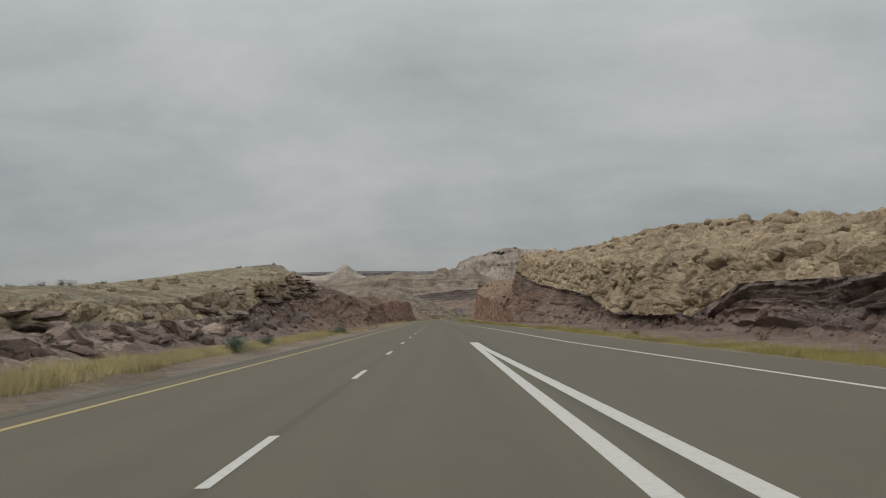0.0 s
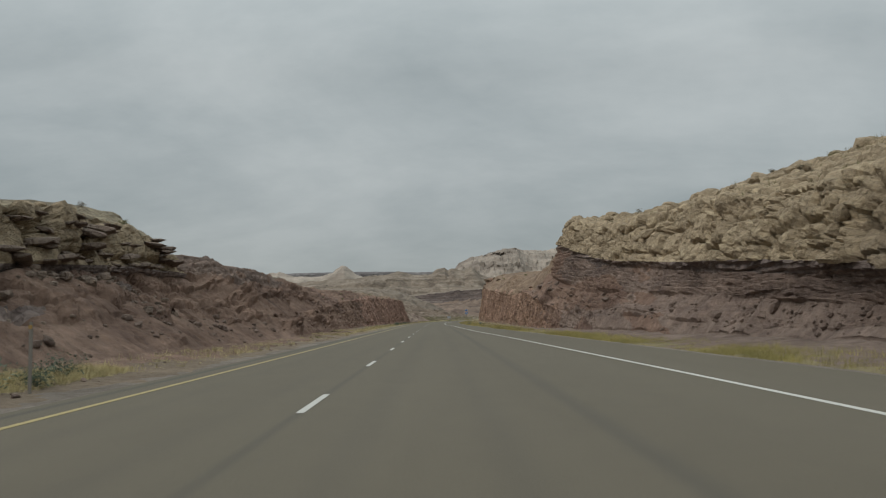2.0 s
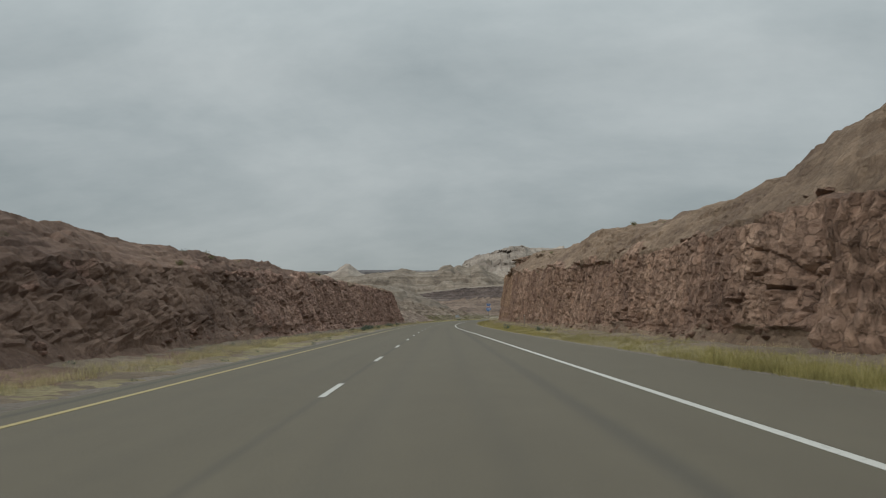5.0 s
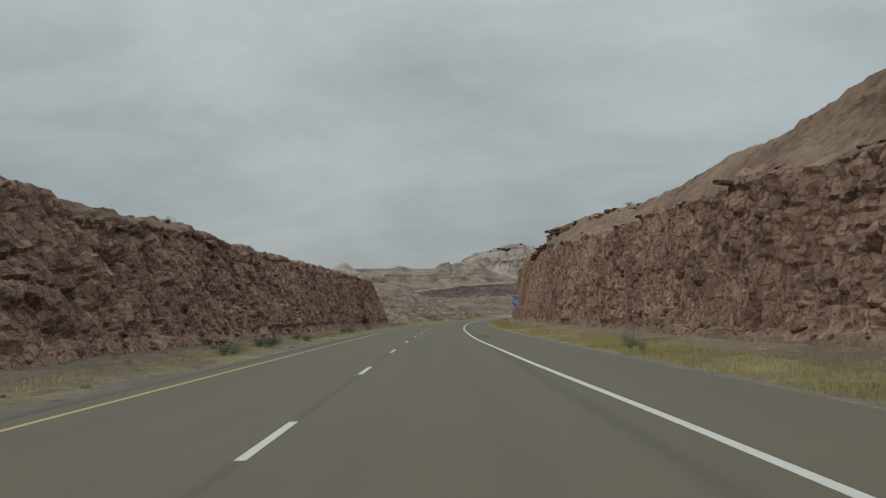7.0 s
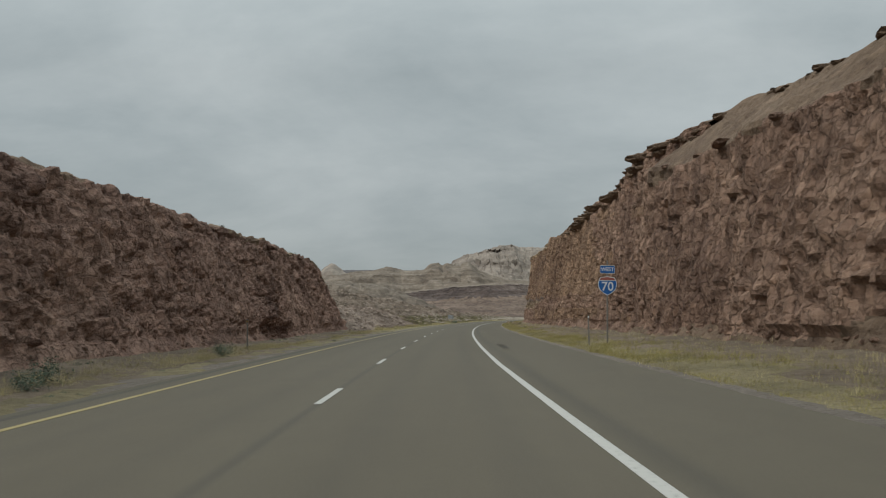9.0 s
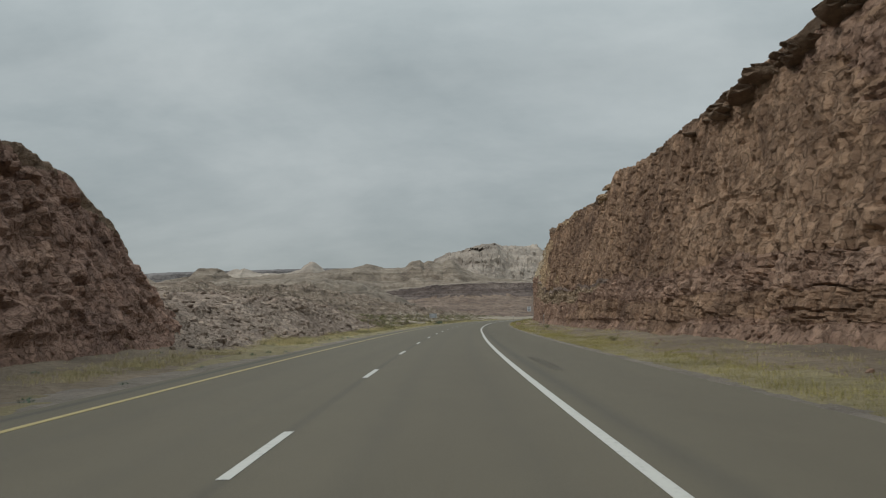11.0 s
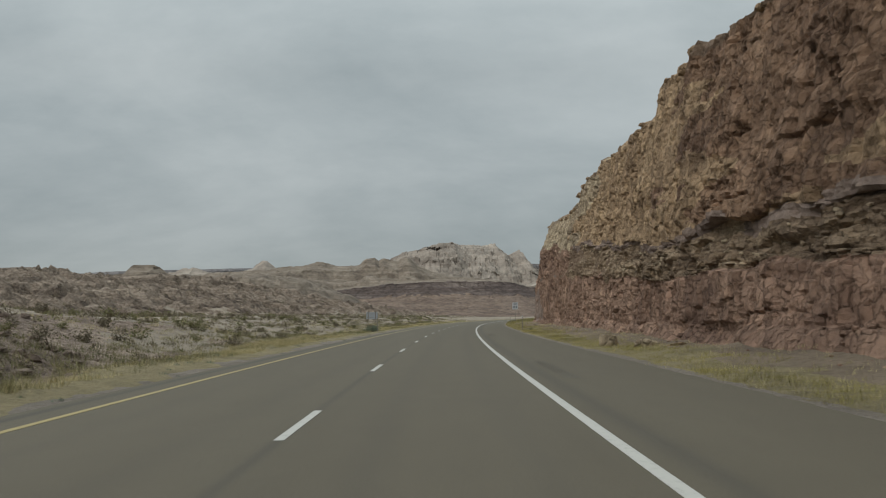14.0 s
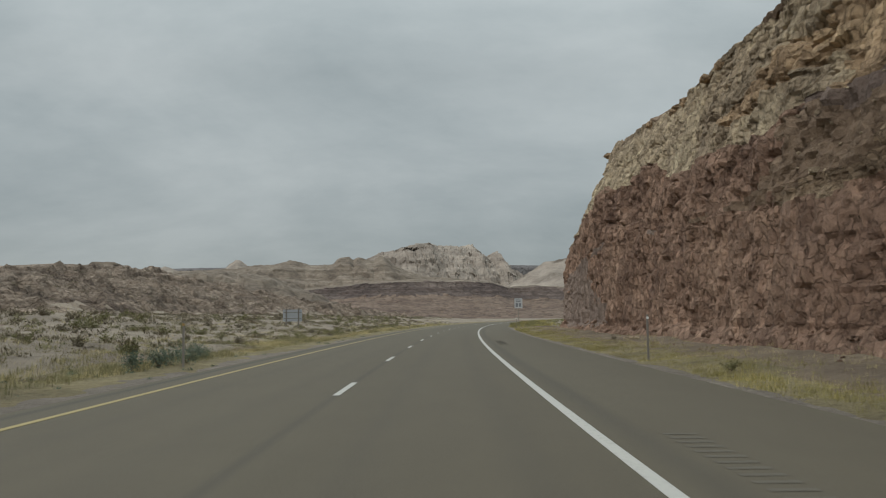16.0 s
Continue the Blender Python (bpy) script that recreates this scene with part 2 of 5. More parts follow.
def mapped(nt, vec, scale):
    m = nt.nodes.new("ShaderNodeMapping")
    m.inputs["Scale"].default_value = scale
    nt.links.new(vec, m.inputs[0])
    return m.outputs[0]


def ramp_of(nt, fac, stops):
    r = nt.nodes.new("ShaderNodeValToRGB")
    e = r.color_ramp.elements
    while len(e) < len(stops):
        e.new(0.5)
    for k, (p, c) in enumerate(stops):
        e[k].position, e[k].color = p, (*c, 1) if len(c) == 3 else c
    nt.links.new(fac, r.inputs[0])
    return r.outputs[0]


def mix_rgb(nt, fac, a, b, blend="MIX"):
    m = nt.nodes.new("ShaderNodeMix")
    m.data_type, m.blend_type = "RGBA", blend
    for sock, v in ((m.inputs[0], fac), (m.inputs[6], a), (m.inputs[7], b)):
        if isinstance(v, (int, float)):
            sock.default_value = v
        elif isinstance(v, tuple):
            sock.default_value = (*v, 1)
        else:
            nt.links.new(v, sock)
    return m.outputs[2]


def bump_to(nt, bsdf, height, strength, distance, prior=None):
    b = nt.nodes.new("ShaderNodeBump")
    b.inputs["Strength"].default_value, b.inputs["Distance"].default_value = strength, distance
    nt.links.new(height, b.inputs["Height"])
    if prior:
        nt.links.new(prior, b.inputs["Normal"])
    nt.links.new(b.outputs[0], bsdf.inputs["Normal"])
    return b.outputs[0]


def rock(name, light, mid, dark, band=(0.12, 0.12, 1.6), band_mix=0.35, patch=0.09, grain=2.4, streak=0.0, band_colour=None, blocky=1.0, deep=1.0, cell_z=1.5):
    """Weathered rock: broad patches, thin beds, stains, and a grain of chips and pits, with the shade of cracks and
    pits painted in.
    """
    m, nt, bsdf = nodes_of(name)
    tc = nt.nodes.new("ShaderNodeTexCoord").outputs["Object"]
    broad = tex_noise(nt, tc, patch, 5, 0.62, 0.6)
    col = ramp_of(nt, broad, [(0.32, dark), (0.47, mid), (0.66, light)])
    beds = tex_noise(nt, mapped(nt, tc, band), 1.0, 5, 0.65, 0.5 if band[0] > 0.03 else 0.08)
    bfac = ramp_of(nt, beds, [(0.42, (0, 0, 0)), (0.58, (1, 1, 1))])
    tint = mix_rgb(nt, 1.0, col, band_colour or (0.62, 0.58, 0.56), "MULTIPLY" if not band_colour else "MIX")
    sc = nt.nodes.new("ShaderNodeMath"); sc.operation = "MULTIPLY"; sc.inputs[1].default_value = band_mix
    nt.links.new(bfac, sc.inputs[0])
    col = mix_rgb(nt, sc.outputs[0], col, tint)
    fine = tex_noise(nt, tc, grain, 8, 0.7, 0.4)
    # grain tone; the shade of its small pits is painted into the dark end
    col = mix_rgb(nt, 0.55, col, ramp_of(nt, fine, [(0.32, (0.36, 0.34, 0.33)), (0.48, (0.95, 0.95, 0.95)), (0.72, (1.30, 1.28, 1.25))]), "MULTIPLY")
    if streak:
        run = tex_noise(nt, mapped(nt, tc, (1.1, 1.1, 0.12)), 1.0, 5, 0.6, 0.3)
        col = mix_rgb(nt, streak, col, ramp_of(nt, run, [(0.38, (0.55, 0.52, 0.5)), (0.6, (1.12, 1.1, 1.06))]), "MULTIPLY")
    # each block has weathered in its own way
    warp = nt.nodes.new("ShaderNodeVectorMath"); warp.operation = "ADD"
    wn = nt.nodes.new("ShaderNodeTexNoise"); wn.inputs["Scale"].default_value, wn.inputs["Detail"].default_value = grain, 4
    nt.links.new(tc, wn.inputs["Vector"])
    wv = nt.nodes.new("ShaderNodeVectorMath"); wv.operation = "SCALE"; wv.inputs["Scale"].default_value = 0.35 / grain * 2.2
    nt.links.new(wn.outputs["Color"], wv.inputs[0])
    nt.links.new(tc, warp.inputs[0]); nt.links.new(wv.outputs[0], warp.inputs[1])
    for k, (sc_, amt) in enumerate(((0.7, 0.42), (1.9, 0.5))):
        vb = nt.nodes.new("ShaderNodeTexVoronoi")
        vb.distance = "CHEBYCHEV"
        vb.inputs["Scale"].default_value = sc_ * grain / 2.2
        nt.links.new(mapped(nt, warp.outputs[0], (1, 1, cell_z)), vb.inputs["Vector"])
        hue = nt.nodes.new("ShaderNodeSeparateColor")
        nt.links.new(vb.outputs["Color"], hue.inputs[0])
        col = mix_rgb(nt, amt * blocky, col, ramp_of(nt, hue.outputs[0], [(0.0, (0.58, 0.55, 0.54)), (0.5, (0.98, 0.97, 0.97)), (1.0, (1.34, 1.33, 1.30))]), "MULTIPLY")
    bsdf.inputs["Roughness"].default_value = 0.93
    bsdf.inputs["Specular IOR Level"].default_value = 0.2
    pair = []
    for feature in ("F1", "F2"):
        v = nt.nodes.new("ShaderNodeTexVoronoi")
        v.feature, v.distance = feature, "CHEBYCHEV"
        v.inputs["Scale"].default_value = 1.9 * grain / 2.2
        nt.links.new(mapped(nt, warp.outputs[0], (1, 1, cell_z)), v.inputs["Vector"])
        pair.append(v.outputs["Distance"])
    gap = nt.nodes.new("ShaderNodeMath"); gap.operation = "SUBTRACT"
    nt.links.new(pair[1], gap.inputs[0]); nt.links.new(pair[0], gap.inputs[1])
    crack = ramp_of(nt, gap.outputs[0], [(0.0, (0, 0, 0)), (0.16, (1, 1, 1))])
    # darkens the joints in patches: crevice shade put into the colour
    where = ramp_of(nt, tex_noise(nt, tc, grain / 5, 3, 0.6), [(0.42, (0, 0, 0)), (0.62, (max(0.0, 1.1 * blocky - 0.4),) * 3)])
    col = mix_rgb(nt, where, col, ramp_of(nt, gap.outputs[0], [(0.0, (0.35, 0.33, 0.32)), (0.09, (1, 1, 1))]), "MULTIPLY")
    nt.links.new(col, bsdf.inputs["Base Color"])
    b1 = bump_to(nt, bsdf, crack, 0.9, max(0.0, 1.6 * blocky - 0.6) * deep * 0.26 / grain)
    chips = tex_noise(nt, mapped(nt, tc, (1, 1, 1.6)), 7.0, 6, 0.75, 0.8)
    b2 = bump_to(nt, bsdf, chips, 1.0, 0.09, b1)
    bump_to(nt, bsdf, fine, 0.8, deep * 0.22 / grain, b2)
    return m


MAT = {}
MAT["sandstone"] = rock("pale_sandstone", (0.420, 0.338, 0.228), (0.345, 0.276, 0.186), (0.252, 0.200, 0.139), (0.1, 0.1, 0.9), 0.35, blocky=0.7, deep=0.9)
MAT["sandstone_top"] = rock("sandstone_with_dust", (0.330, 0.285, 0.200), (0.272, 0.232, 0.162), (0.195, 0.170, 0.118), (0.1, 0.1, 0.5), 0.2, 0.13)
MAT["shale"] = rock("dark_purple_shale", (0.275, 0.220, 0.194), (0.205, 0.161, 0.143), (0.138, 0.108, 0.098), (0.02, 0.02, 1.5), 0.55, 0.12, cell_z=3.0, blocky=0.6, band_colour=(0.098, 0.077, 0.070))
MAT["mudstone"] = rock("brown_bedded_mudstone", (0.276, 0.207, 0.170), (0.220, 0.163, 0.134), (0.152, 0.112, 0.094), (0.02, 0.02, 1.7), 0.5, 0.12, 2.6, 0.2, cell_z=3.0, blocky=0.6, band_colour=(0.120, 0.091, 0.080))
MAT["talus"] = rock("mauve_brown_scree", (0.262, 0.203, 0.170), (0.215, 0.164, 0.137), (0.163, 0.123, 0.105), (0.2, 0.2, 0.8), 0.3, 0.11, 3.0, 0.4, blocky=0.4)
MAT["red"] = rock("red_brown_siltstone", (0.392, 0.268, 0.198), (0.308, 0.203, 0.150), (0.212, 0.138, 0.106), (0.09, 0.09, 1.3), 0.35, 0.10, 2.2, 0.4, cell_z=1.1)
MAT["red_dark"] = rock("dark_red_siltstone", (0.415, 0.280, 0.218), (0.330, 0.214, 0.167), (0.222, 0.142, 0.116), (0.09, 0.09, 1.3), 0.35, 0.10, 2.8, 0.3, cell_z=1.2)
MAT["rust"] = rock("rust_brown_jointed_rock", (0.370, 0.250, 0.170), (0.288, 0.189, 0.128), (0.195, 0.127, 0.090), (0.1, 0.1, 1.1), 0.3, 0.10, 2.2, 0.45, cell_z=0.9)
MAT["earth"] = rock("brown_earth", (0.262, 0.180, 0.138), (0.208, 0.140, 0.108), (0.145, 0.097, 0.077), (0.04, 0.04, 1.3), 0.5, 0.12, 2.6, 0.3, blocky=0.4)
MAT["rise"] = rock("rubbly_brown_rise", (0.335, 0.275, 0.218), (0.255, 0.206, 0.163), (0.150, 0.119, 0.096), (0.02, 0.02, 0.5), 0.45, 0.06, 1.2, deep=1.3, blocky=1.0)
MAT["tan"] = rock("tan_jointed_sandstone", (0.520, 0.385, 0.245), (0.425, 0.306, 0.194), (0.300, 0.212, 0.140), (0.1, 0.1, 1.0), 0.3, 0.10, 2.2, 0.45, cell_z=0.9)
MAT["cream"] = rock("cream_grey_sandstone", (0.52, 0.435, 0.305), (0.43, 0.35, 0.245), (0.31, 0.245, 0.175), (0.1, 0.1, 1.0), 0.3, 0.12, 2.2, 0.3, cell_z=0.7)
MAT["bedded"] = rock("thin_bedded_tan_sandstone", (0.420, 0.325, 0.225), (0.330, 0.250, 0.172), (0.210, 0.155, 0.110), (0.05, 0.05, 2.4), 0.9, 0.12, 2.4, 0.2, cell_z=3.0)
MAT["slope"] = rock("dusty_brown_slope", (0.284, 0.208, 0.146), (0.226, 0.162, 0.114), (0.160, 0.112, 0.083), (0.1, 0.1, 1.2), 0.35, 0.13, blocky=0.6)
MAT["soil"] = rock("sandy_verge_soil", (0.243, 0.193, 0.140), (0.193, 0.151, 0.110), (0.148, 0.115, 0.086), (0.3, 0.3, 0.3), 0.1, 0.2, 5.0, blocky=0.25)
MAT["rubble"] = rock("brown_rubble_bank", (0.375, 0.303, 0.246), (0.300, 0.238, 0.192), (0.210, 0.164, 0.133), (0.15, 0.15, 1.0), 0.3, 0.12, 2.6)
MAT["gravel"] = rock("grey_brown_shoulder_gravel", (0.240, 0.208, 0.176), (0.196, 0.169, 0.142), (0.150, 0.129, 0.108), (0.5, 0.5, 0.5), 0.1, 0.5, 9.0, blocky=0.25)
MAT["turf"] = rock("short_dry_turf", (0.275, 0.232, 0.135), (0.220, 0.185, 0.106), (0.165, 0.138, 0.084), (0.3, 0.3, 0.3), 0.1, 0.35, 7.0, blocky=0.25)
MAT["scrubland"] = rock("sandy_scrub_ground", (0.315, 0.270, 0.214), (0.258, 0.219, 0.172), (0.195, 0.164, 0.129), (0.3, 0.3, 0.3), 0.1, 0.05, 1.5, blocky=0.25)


# ---- meshes ----
def mesh_of(name, co, faces, mats=(), index=None, smooth=False, crease=None):
    me = bpy.data.meshes.new(name)
    co = np.asarray(co, np.float32).reshape(-1, 3)
    faces = np.asarray(faces, np.int32)
    n, k = faces.shape
    me.vertices.add(len(co))
    me.vertices.foreach_set("co", co.ravel())
    me.loops.add(n * k)
    me.loops.foreach_set("vertex_index", faces.ravel())
    me.polygons.add(n)
    me.polygons.foreach_set("loop_start", np.arange(0, n * k, k, dtype=np.int32))
    for m in mats:
        me.materials.append(m)
    if index is not None:
        me.polygons.foreach_set("material_index", np.asarray(index, np.int32).ravel())
    me.polygons.foreach_set("use_smooth", np.full(n, smooth))
    me.update(calc_edges=True)
    me.validate()
    if crease:
        me.set_sharp_from_angle(angle=radians(crease))
    return me


def grid_faces(ns, nv, flip=False):
    i, j = np.meshgrid(np.arange(ns - 1), np.arange(nv - 1), indexing="ij")
    a = i * nv + j
    f = np.stack([a, a + 1, a + nv + 1, a + nv], -1).reshape(-1, 4)
    return f[:, ::-1] if flip else f


def empty(name, label, category, group="", kind="", at=None):
    ob = new(name)
    if at is not None:
        ob.matrix_world = at
    return tagged(ob, label, category, group, kind)


def part(name, me, parent, material=None, label="", m=None):
    """One mesh object under a thing; me is a mesh or a bmesh, in the parent's space."""
    if isinstance(me, bmesh.types.BMesh):
        bm, me = me, bpy.data.meshes.new(name)
        bm.to_mesh(me)
        bm.free()
    if material and not me.materials:
        me.materials.append(material)
    ob = new(name, me)
    ob.parent = parent
    if m is not None:
        ob.matrix_basis = m
    return tagged(ob, label)


def table(rows):
    rows = np.array(rows, float)
    return lambda s: np.interp(s, rows[:, 0], rows[:, 1])


def strip(name, side, s0, s1, ds, lines, bands, seed, label, turf=None, crease=None, hollow=None):
    """A piece of the cutting: lines are (distance from the road's line, height) over s, from the road outwards;
    bands say, between each two lines, the rows, the relief, its amount and the material."""
    s = np.arange(s0, s1 + ds / 2, ds)
    W, Z, A, B = [], [], [], []
    for j, (rows, kind, amp, mat) in enumerate(bands):
        f = np.linspace(0, 1, rows + 1)[(0 if j == 0 else 1):]
        wa, za, wb, zb = (q(s)[:, None] for q in (*lines[j], *lines[j + 1]))
        W.append(wa + (wb - wa) * f); Z.append(za + (zb - za) * f)
        B += [j] * len(f)
    W, Z, B = np.concatenate(W, 1), np.concatenate(Z, 1), np.array(B)
    wob = 0.55 * fbm(s / 9, s * 0, seed + 70, 3)[:, None] * np.clip((W - W[:, :1]) / 4, 0, 1)
    W = W + wob
    dw, dz = np.gradient(W, axis=1), np.gradient(Z, axis=1)
    for _ in range(2):
        dw[:, 1:-1] = (dw[:, :-2] + dw[:, 1:-1] + dw[:, 2:]) / 3
        dz[:, 1:-1] = (dz[:, :-2] + dz[:, 1:-1] + dz[:, 2:]) / 3
    ln = np.hypot(dw, dz) + 1e-6
    A = np.cumsum(np.hypot(np.diff(W, axis=1, prepend=W[:, :1]), np.diff(Z, axis=1, prepend=Z[:, :1])), 1)
    S2 = np.repeat(s[:, None], W.shape[1], 1)
    D = np.zeros_like(W)
    for j, (rows, kind, amp, mat) in enumerate(bands):
        k = B == j
        # one rock runs on through bands of one kind
        first = next(i for i, b in enumerate(bands) if b[1] == kind or {b[1], kind} == {"joint", "ledge_mix"})
        D[:, k] = amp * rough(kind, S2[:, k], A[:, k], seed + 100 * first)
    for k in np.nonzero(np.diff(B))[0]:
        D[:, k] = (D[:, k] + D[:, k + 1]) / 2
    D[:, 0] *= 0.1
    if hollow:
        s_, z_, wide, high, deep_ = hollow
        r = np.hypot((S2 - s_) / wide, (Z - z_) / high) + 0.5 * fbm(S2 / 2.2, Z / 1.1, seed + 77, 3)
        D -= deep_ * np.clip((1 - r) / 0.25, 0, 1) * (B > 0)
    W2, Z2 = W - dz / ln * D, Z + dw / ln * D
    co = place(S2, side * W2, Z2)
    # a band's material may change along the way, in uneven patches
    names, idx = [], np.zeros((len(s) - 1, W.shape[1] - 1), int)
    Sm = S2[:-1, 1:] + 45 * fbm(S2[:-1, 1:] / 14, A[:-1, 1:] / 2.5, seed + 300, 4)
    # beds run into one another along an uneven line, but for the cap, the tops and the verge
    row = np.arange(1, W.shape[1])[None]
    near = B[np.clip(row + np.rint(9 * fbm(S2[:-1, 1:] / 5, A[:-1, 1:] / 3, seed + 310, 4)).astype(int), 1, W.shape[1] - 1)]
    crisp = np.array([b[1] in ("block", "top", "soil") for b in bands])
    Bm = np.where(crisp[B[None, 1:]] | crisp[near], np.repeat(B[None, 1:], len(s) - 1, 0), near)
    for j, b in enumerate(bands):
        for start, mat in ([(-999, b[3])] if isinstance(b[3], str) else b[3]):
            if mat not in names:
                names.append(mat)
            idx[(Sm >= start) & (Bm == j)] = names.index(mat)
    for q, cover in turf or []:
        edge = q(s)[:-1, None] + 1.6 * fbm(S2[:-1, 1:] / 3.5, W[:-1, 1:] / 1.2, seed + 400, 4)
        names.append(cover)
        idx[(B[None, 1:] == 0) & (W[:-1, 1:] < edge)] = len(names) - 1
    mats = [MAT[n] for n in names]
    me = mesh_of(name, co, grid_faces(len(s), W.shape[1], flip=side > 0), mats, idx, crease is not None, crease)
    ob = tagged(new(name, me), label, "rock face", kind="structure")
    return ob, dict(s=s, W=W2, Z=Z2, B=B, side=side)


def on_strip(g, s, band, f):
    """The place at s, a share f of the way through a band."""
    i = int(np.clip(np.searchsorted(g["s"], s), 0, len(g["s"]) - 1))
    js = np.nonzero(g["B"] == band)[0]
    j = js[int(np.clip(f, 0, 0.999) * len(js))]
    return g["side"] * g["W"][i, j], g["Z"][i, j]

# ---- ground ----
def make_ground():
    x = np.sign(g := np.linspace(-1, 1, 90)) * np.abs(g) ** 2.2 * 5200
    y = np.concatenate([np.linspace(-2500, -150, 16), np.linspace(-120, 900, 60), np.geomspace(930, 5400, 40)])
    X, Y = np.meshgrid(x, y, indexing="ij")
    Z = -0.4 + 2.0 * fbm(X / 160, Y / 160, 5) * np.clip((np.abs(X) - 90) / 200, 0, 1)
    me = mesh_of("ground", np.stack([X, Y, Z], -1), grid_faces(len(x), len(y), True), [MAT["scrubland"]], smooth=True)
    tagged(new("ground", me), "sandy desert ground with sparse dry scrub", "ground", kind="structure")


make_ground()

# ---- the cutting: lines of its shape, way along the road and metres ----
PAVE_R = table([(-60, 10.3), (30, 9.9), (50, 9.6), (75, 9.4), (120, 8.3), (205, 5.8), (260, 5.1), (700, 5.4), (1000, 5.4)])
BASE_R = table([(-60, 14.2), (28, 14.4), (50, 14.9), (75, 15.2), (100, 14.6), (125, 12), (150, 10.8), (200, 10.5), (250, 11.3), (330, 11.6), (360, 10.5),
                (420, 9.6), (450, 10.2), (526, 10.2), (535, 10.5), (545, 13), (556, 20), (570, 34)])
LIP_W = table([(-60, 15), (60, 15.1), (115, 15.5), (130, 15.1), (153, 14.1), (157, 16), (163, 22)])
LIP_Z = table([(-60, 2.6), (31, 2.6), (43, 2.8), (48, 1.75), (52, 1.1), (60, 1.35), (66, 1.55), (74, 1.4), (80, 2.05), (86, 3.1), (92, 3.6), (99, 4.1), (109, 4.7), (118, 5.3), (127, 5.95), (135, 6.8), (142, 7.9), (152, 9.5), (155, 9.8), (158, 7), (163, 2)])
CAP_Z = table([(-60, 4.2), (0, 4.3), (49, 4.5), (62, 5.2), (82, 6.4), (115, 8.8), (128, 9.2), (140, 10.2), (146, 11.3), (150, 12.2), (153, 12.1), (157, 8), (163, 3)])
BACK_Z = table([(-60, 4.4), (0, 5.4), (50, 7.1), (73, 9.3), (100, 11.6), (135, 12.8), (149, 12.4), (155, 9.5), (163, 4)])
LEDGE_A = table([(-60, 0.5), (95, 0.7), (110, 1.2), (133, 1.6), (148, 2.9), (160, 4.4)])
BENCH_B = table([(135, 1.4), (148, 2.7), (165, 4.7), (190, 5.0), (217, 5.9), (224, 6.2), (240, 7), (266, 8), (290, 9), (312, 11)])
TOP_B = table([(135, 6), (148, 9.4), (156, 9.9), (160, 9.6), (165, 8.9), (172, 8.0), (180, 7.5), (190, 7.4), (205, 8.0), (218, 9.3), (237, 9.6), (256, 10.1), (280, 11.5), (300, 13.1), (312, 13.0)])
LEDGE_D = table([(296, 3.2), (369, 3.7), (390, 4.3), (406, 4.5), (430, 4.9), (444, 5.9), (460, 7.3), (481, 8.4), (497, 10.2), (526, 9.6), (540, 7), (556, 0.7), (570, 0.4)])
RIM_D = table([(296, 12.4), (312, 12.9), (325, 12.5), (345, 12.4), (360, 12.3), (380, 12.1), (393, 12.4), (410, 12.8), (422, 13.3), (430, 13.9), (435.5, 14.6), (437.5, 12.9), (450, 13.6), (463, 14.2),
               (475, 13.7), (485, 13.5), (506, 14.2), (522, 12.4), (536, 10), (545, 7), (553, 3), (560, 0.8), (570, 0.5)])
BASE_L = table([(-60, 9.5), (18, 9.4), (30, 10.6), (45, 10.6), (100, 10.3), (114, 9.6), (125, 10), (143, 10.8), (200, 10.6), (235, 10.6), (300, 10.9), (339, 11.6), (348, 13), (358, 17), (368, 26)])
CAP_ZL = table([(-60, 1.7), (0, 1.8), (31, 2.1), (50, 3.3), (66, 5), (80, 5.6), (92, 6.5), (103, 6.6), (108, 6), (112, 4.4), (118, 2)])
NOTCH_ZL = table([(-60, 0.8), (40, 0.9), (59, 1.4), (71, 2.6), (80, 2.8), (91, 3.4), (100, 3.9), (110, 3.9), (118, 1)])
BACK_ZL = table([(-60, 2.0), (31, 2.4), (63, 4.1), (81, 5.1), (101, 7.8), (108, 8.2), (112, 6), (118, 2.5)])
TOP_BL = table([(100, 5.8), (113, 5.6), (128, 5.6), (147, 5.7), (161, 5.4), (175, 5)])
TOP_CL = table([(138, 1.2), (150, 2.4), (160, 3.1), (180, 4.0), (200, 4.8), (224, 5.3), (237, 6.0), (250, 6.1), (283, 6.6), (300, 6.8), (317, 7.3), (327, 7.4), (335, 6.5), (341, 4.6), (346, 2.8), (353, 1.2), (368, 0.4)])
BANK_Z = table([(330, -0.9), (338, 0.6), (346, 1.8), (360, 2.5), (378, 2.9), (398, 2.5), (420, 1.4), (450, 0.6), (720, 0.45)])
BANK_Z2 = table([(330, 0.2), (338, 1.8), (346, 3.0), (380, 3.8), (410, 3.2), (440, 1.6), (480, 1.1), (720, 0.9)])


def flat(v):
    return lambda s: np.full(np.shape(s), float(v))


def plus(q, d):
    return lambda s: q(s) + d


STRIPS = {}
HOLLOW_S = 305.0
NOTCH_R = table([(-60, 0.3), (42, 0.4), (50, 1.4), (75, 1.4), (85, 0.7), (130, 0.5), (148, 0.5), (163, 0.4)])
NOTCH_L = table([(-60, 13.0), (52, 13.1), (68, 14.6), (90, 15.4), (120, 16)])
TUCK_R = table([(138, 1), (156, 0)])
TUCK_D = table([(297, 1), (309, 0)])
TUCK_E = table([(303, 0), (312, 1)])
TUCK_B = table([(98, 1), (114, 0)])
TUCK_C = table([(138, 1), (152, 0)])
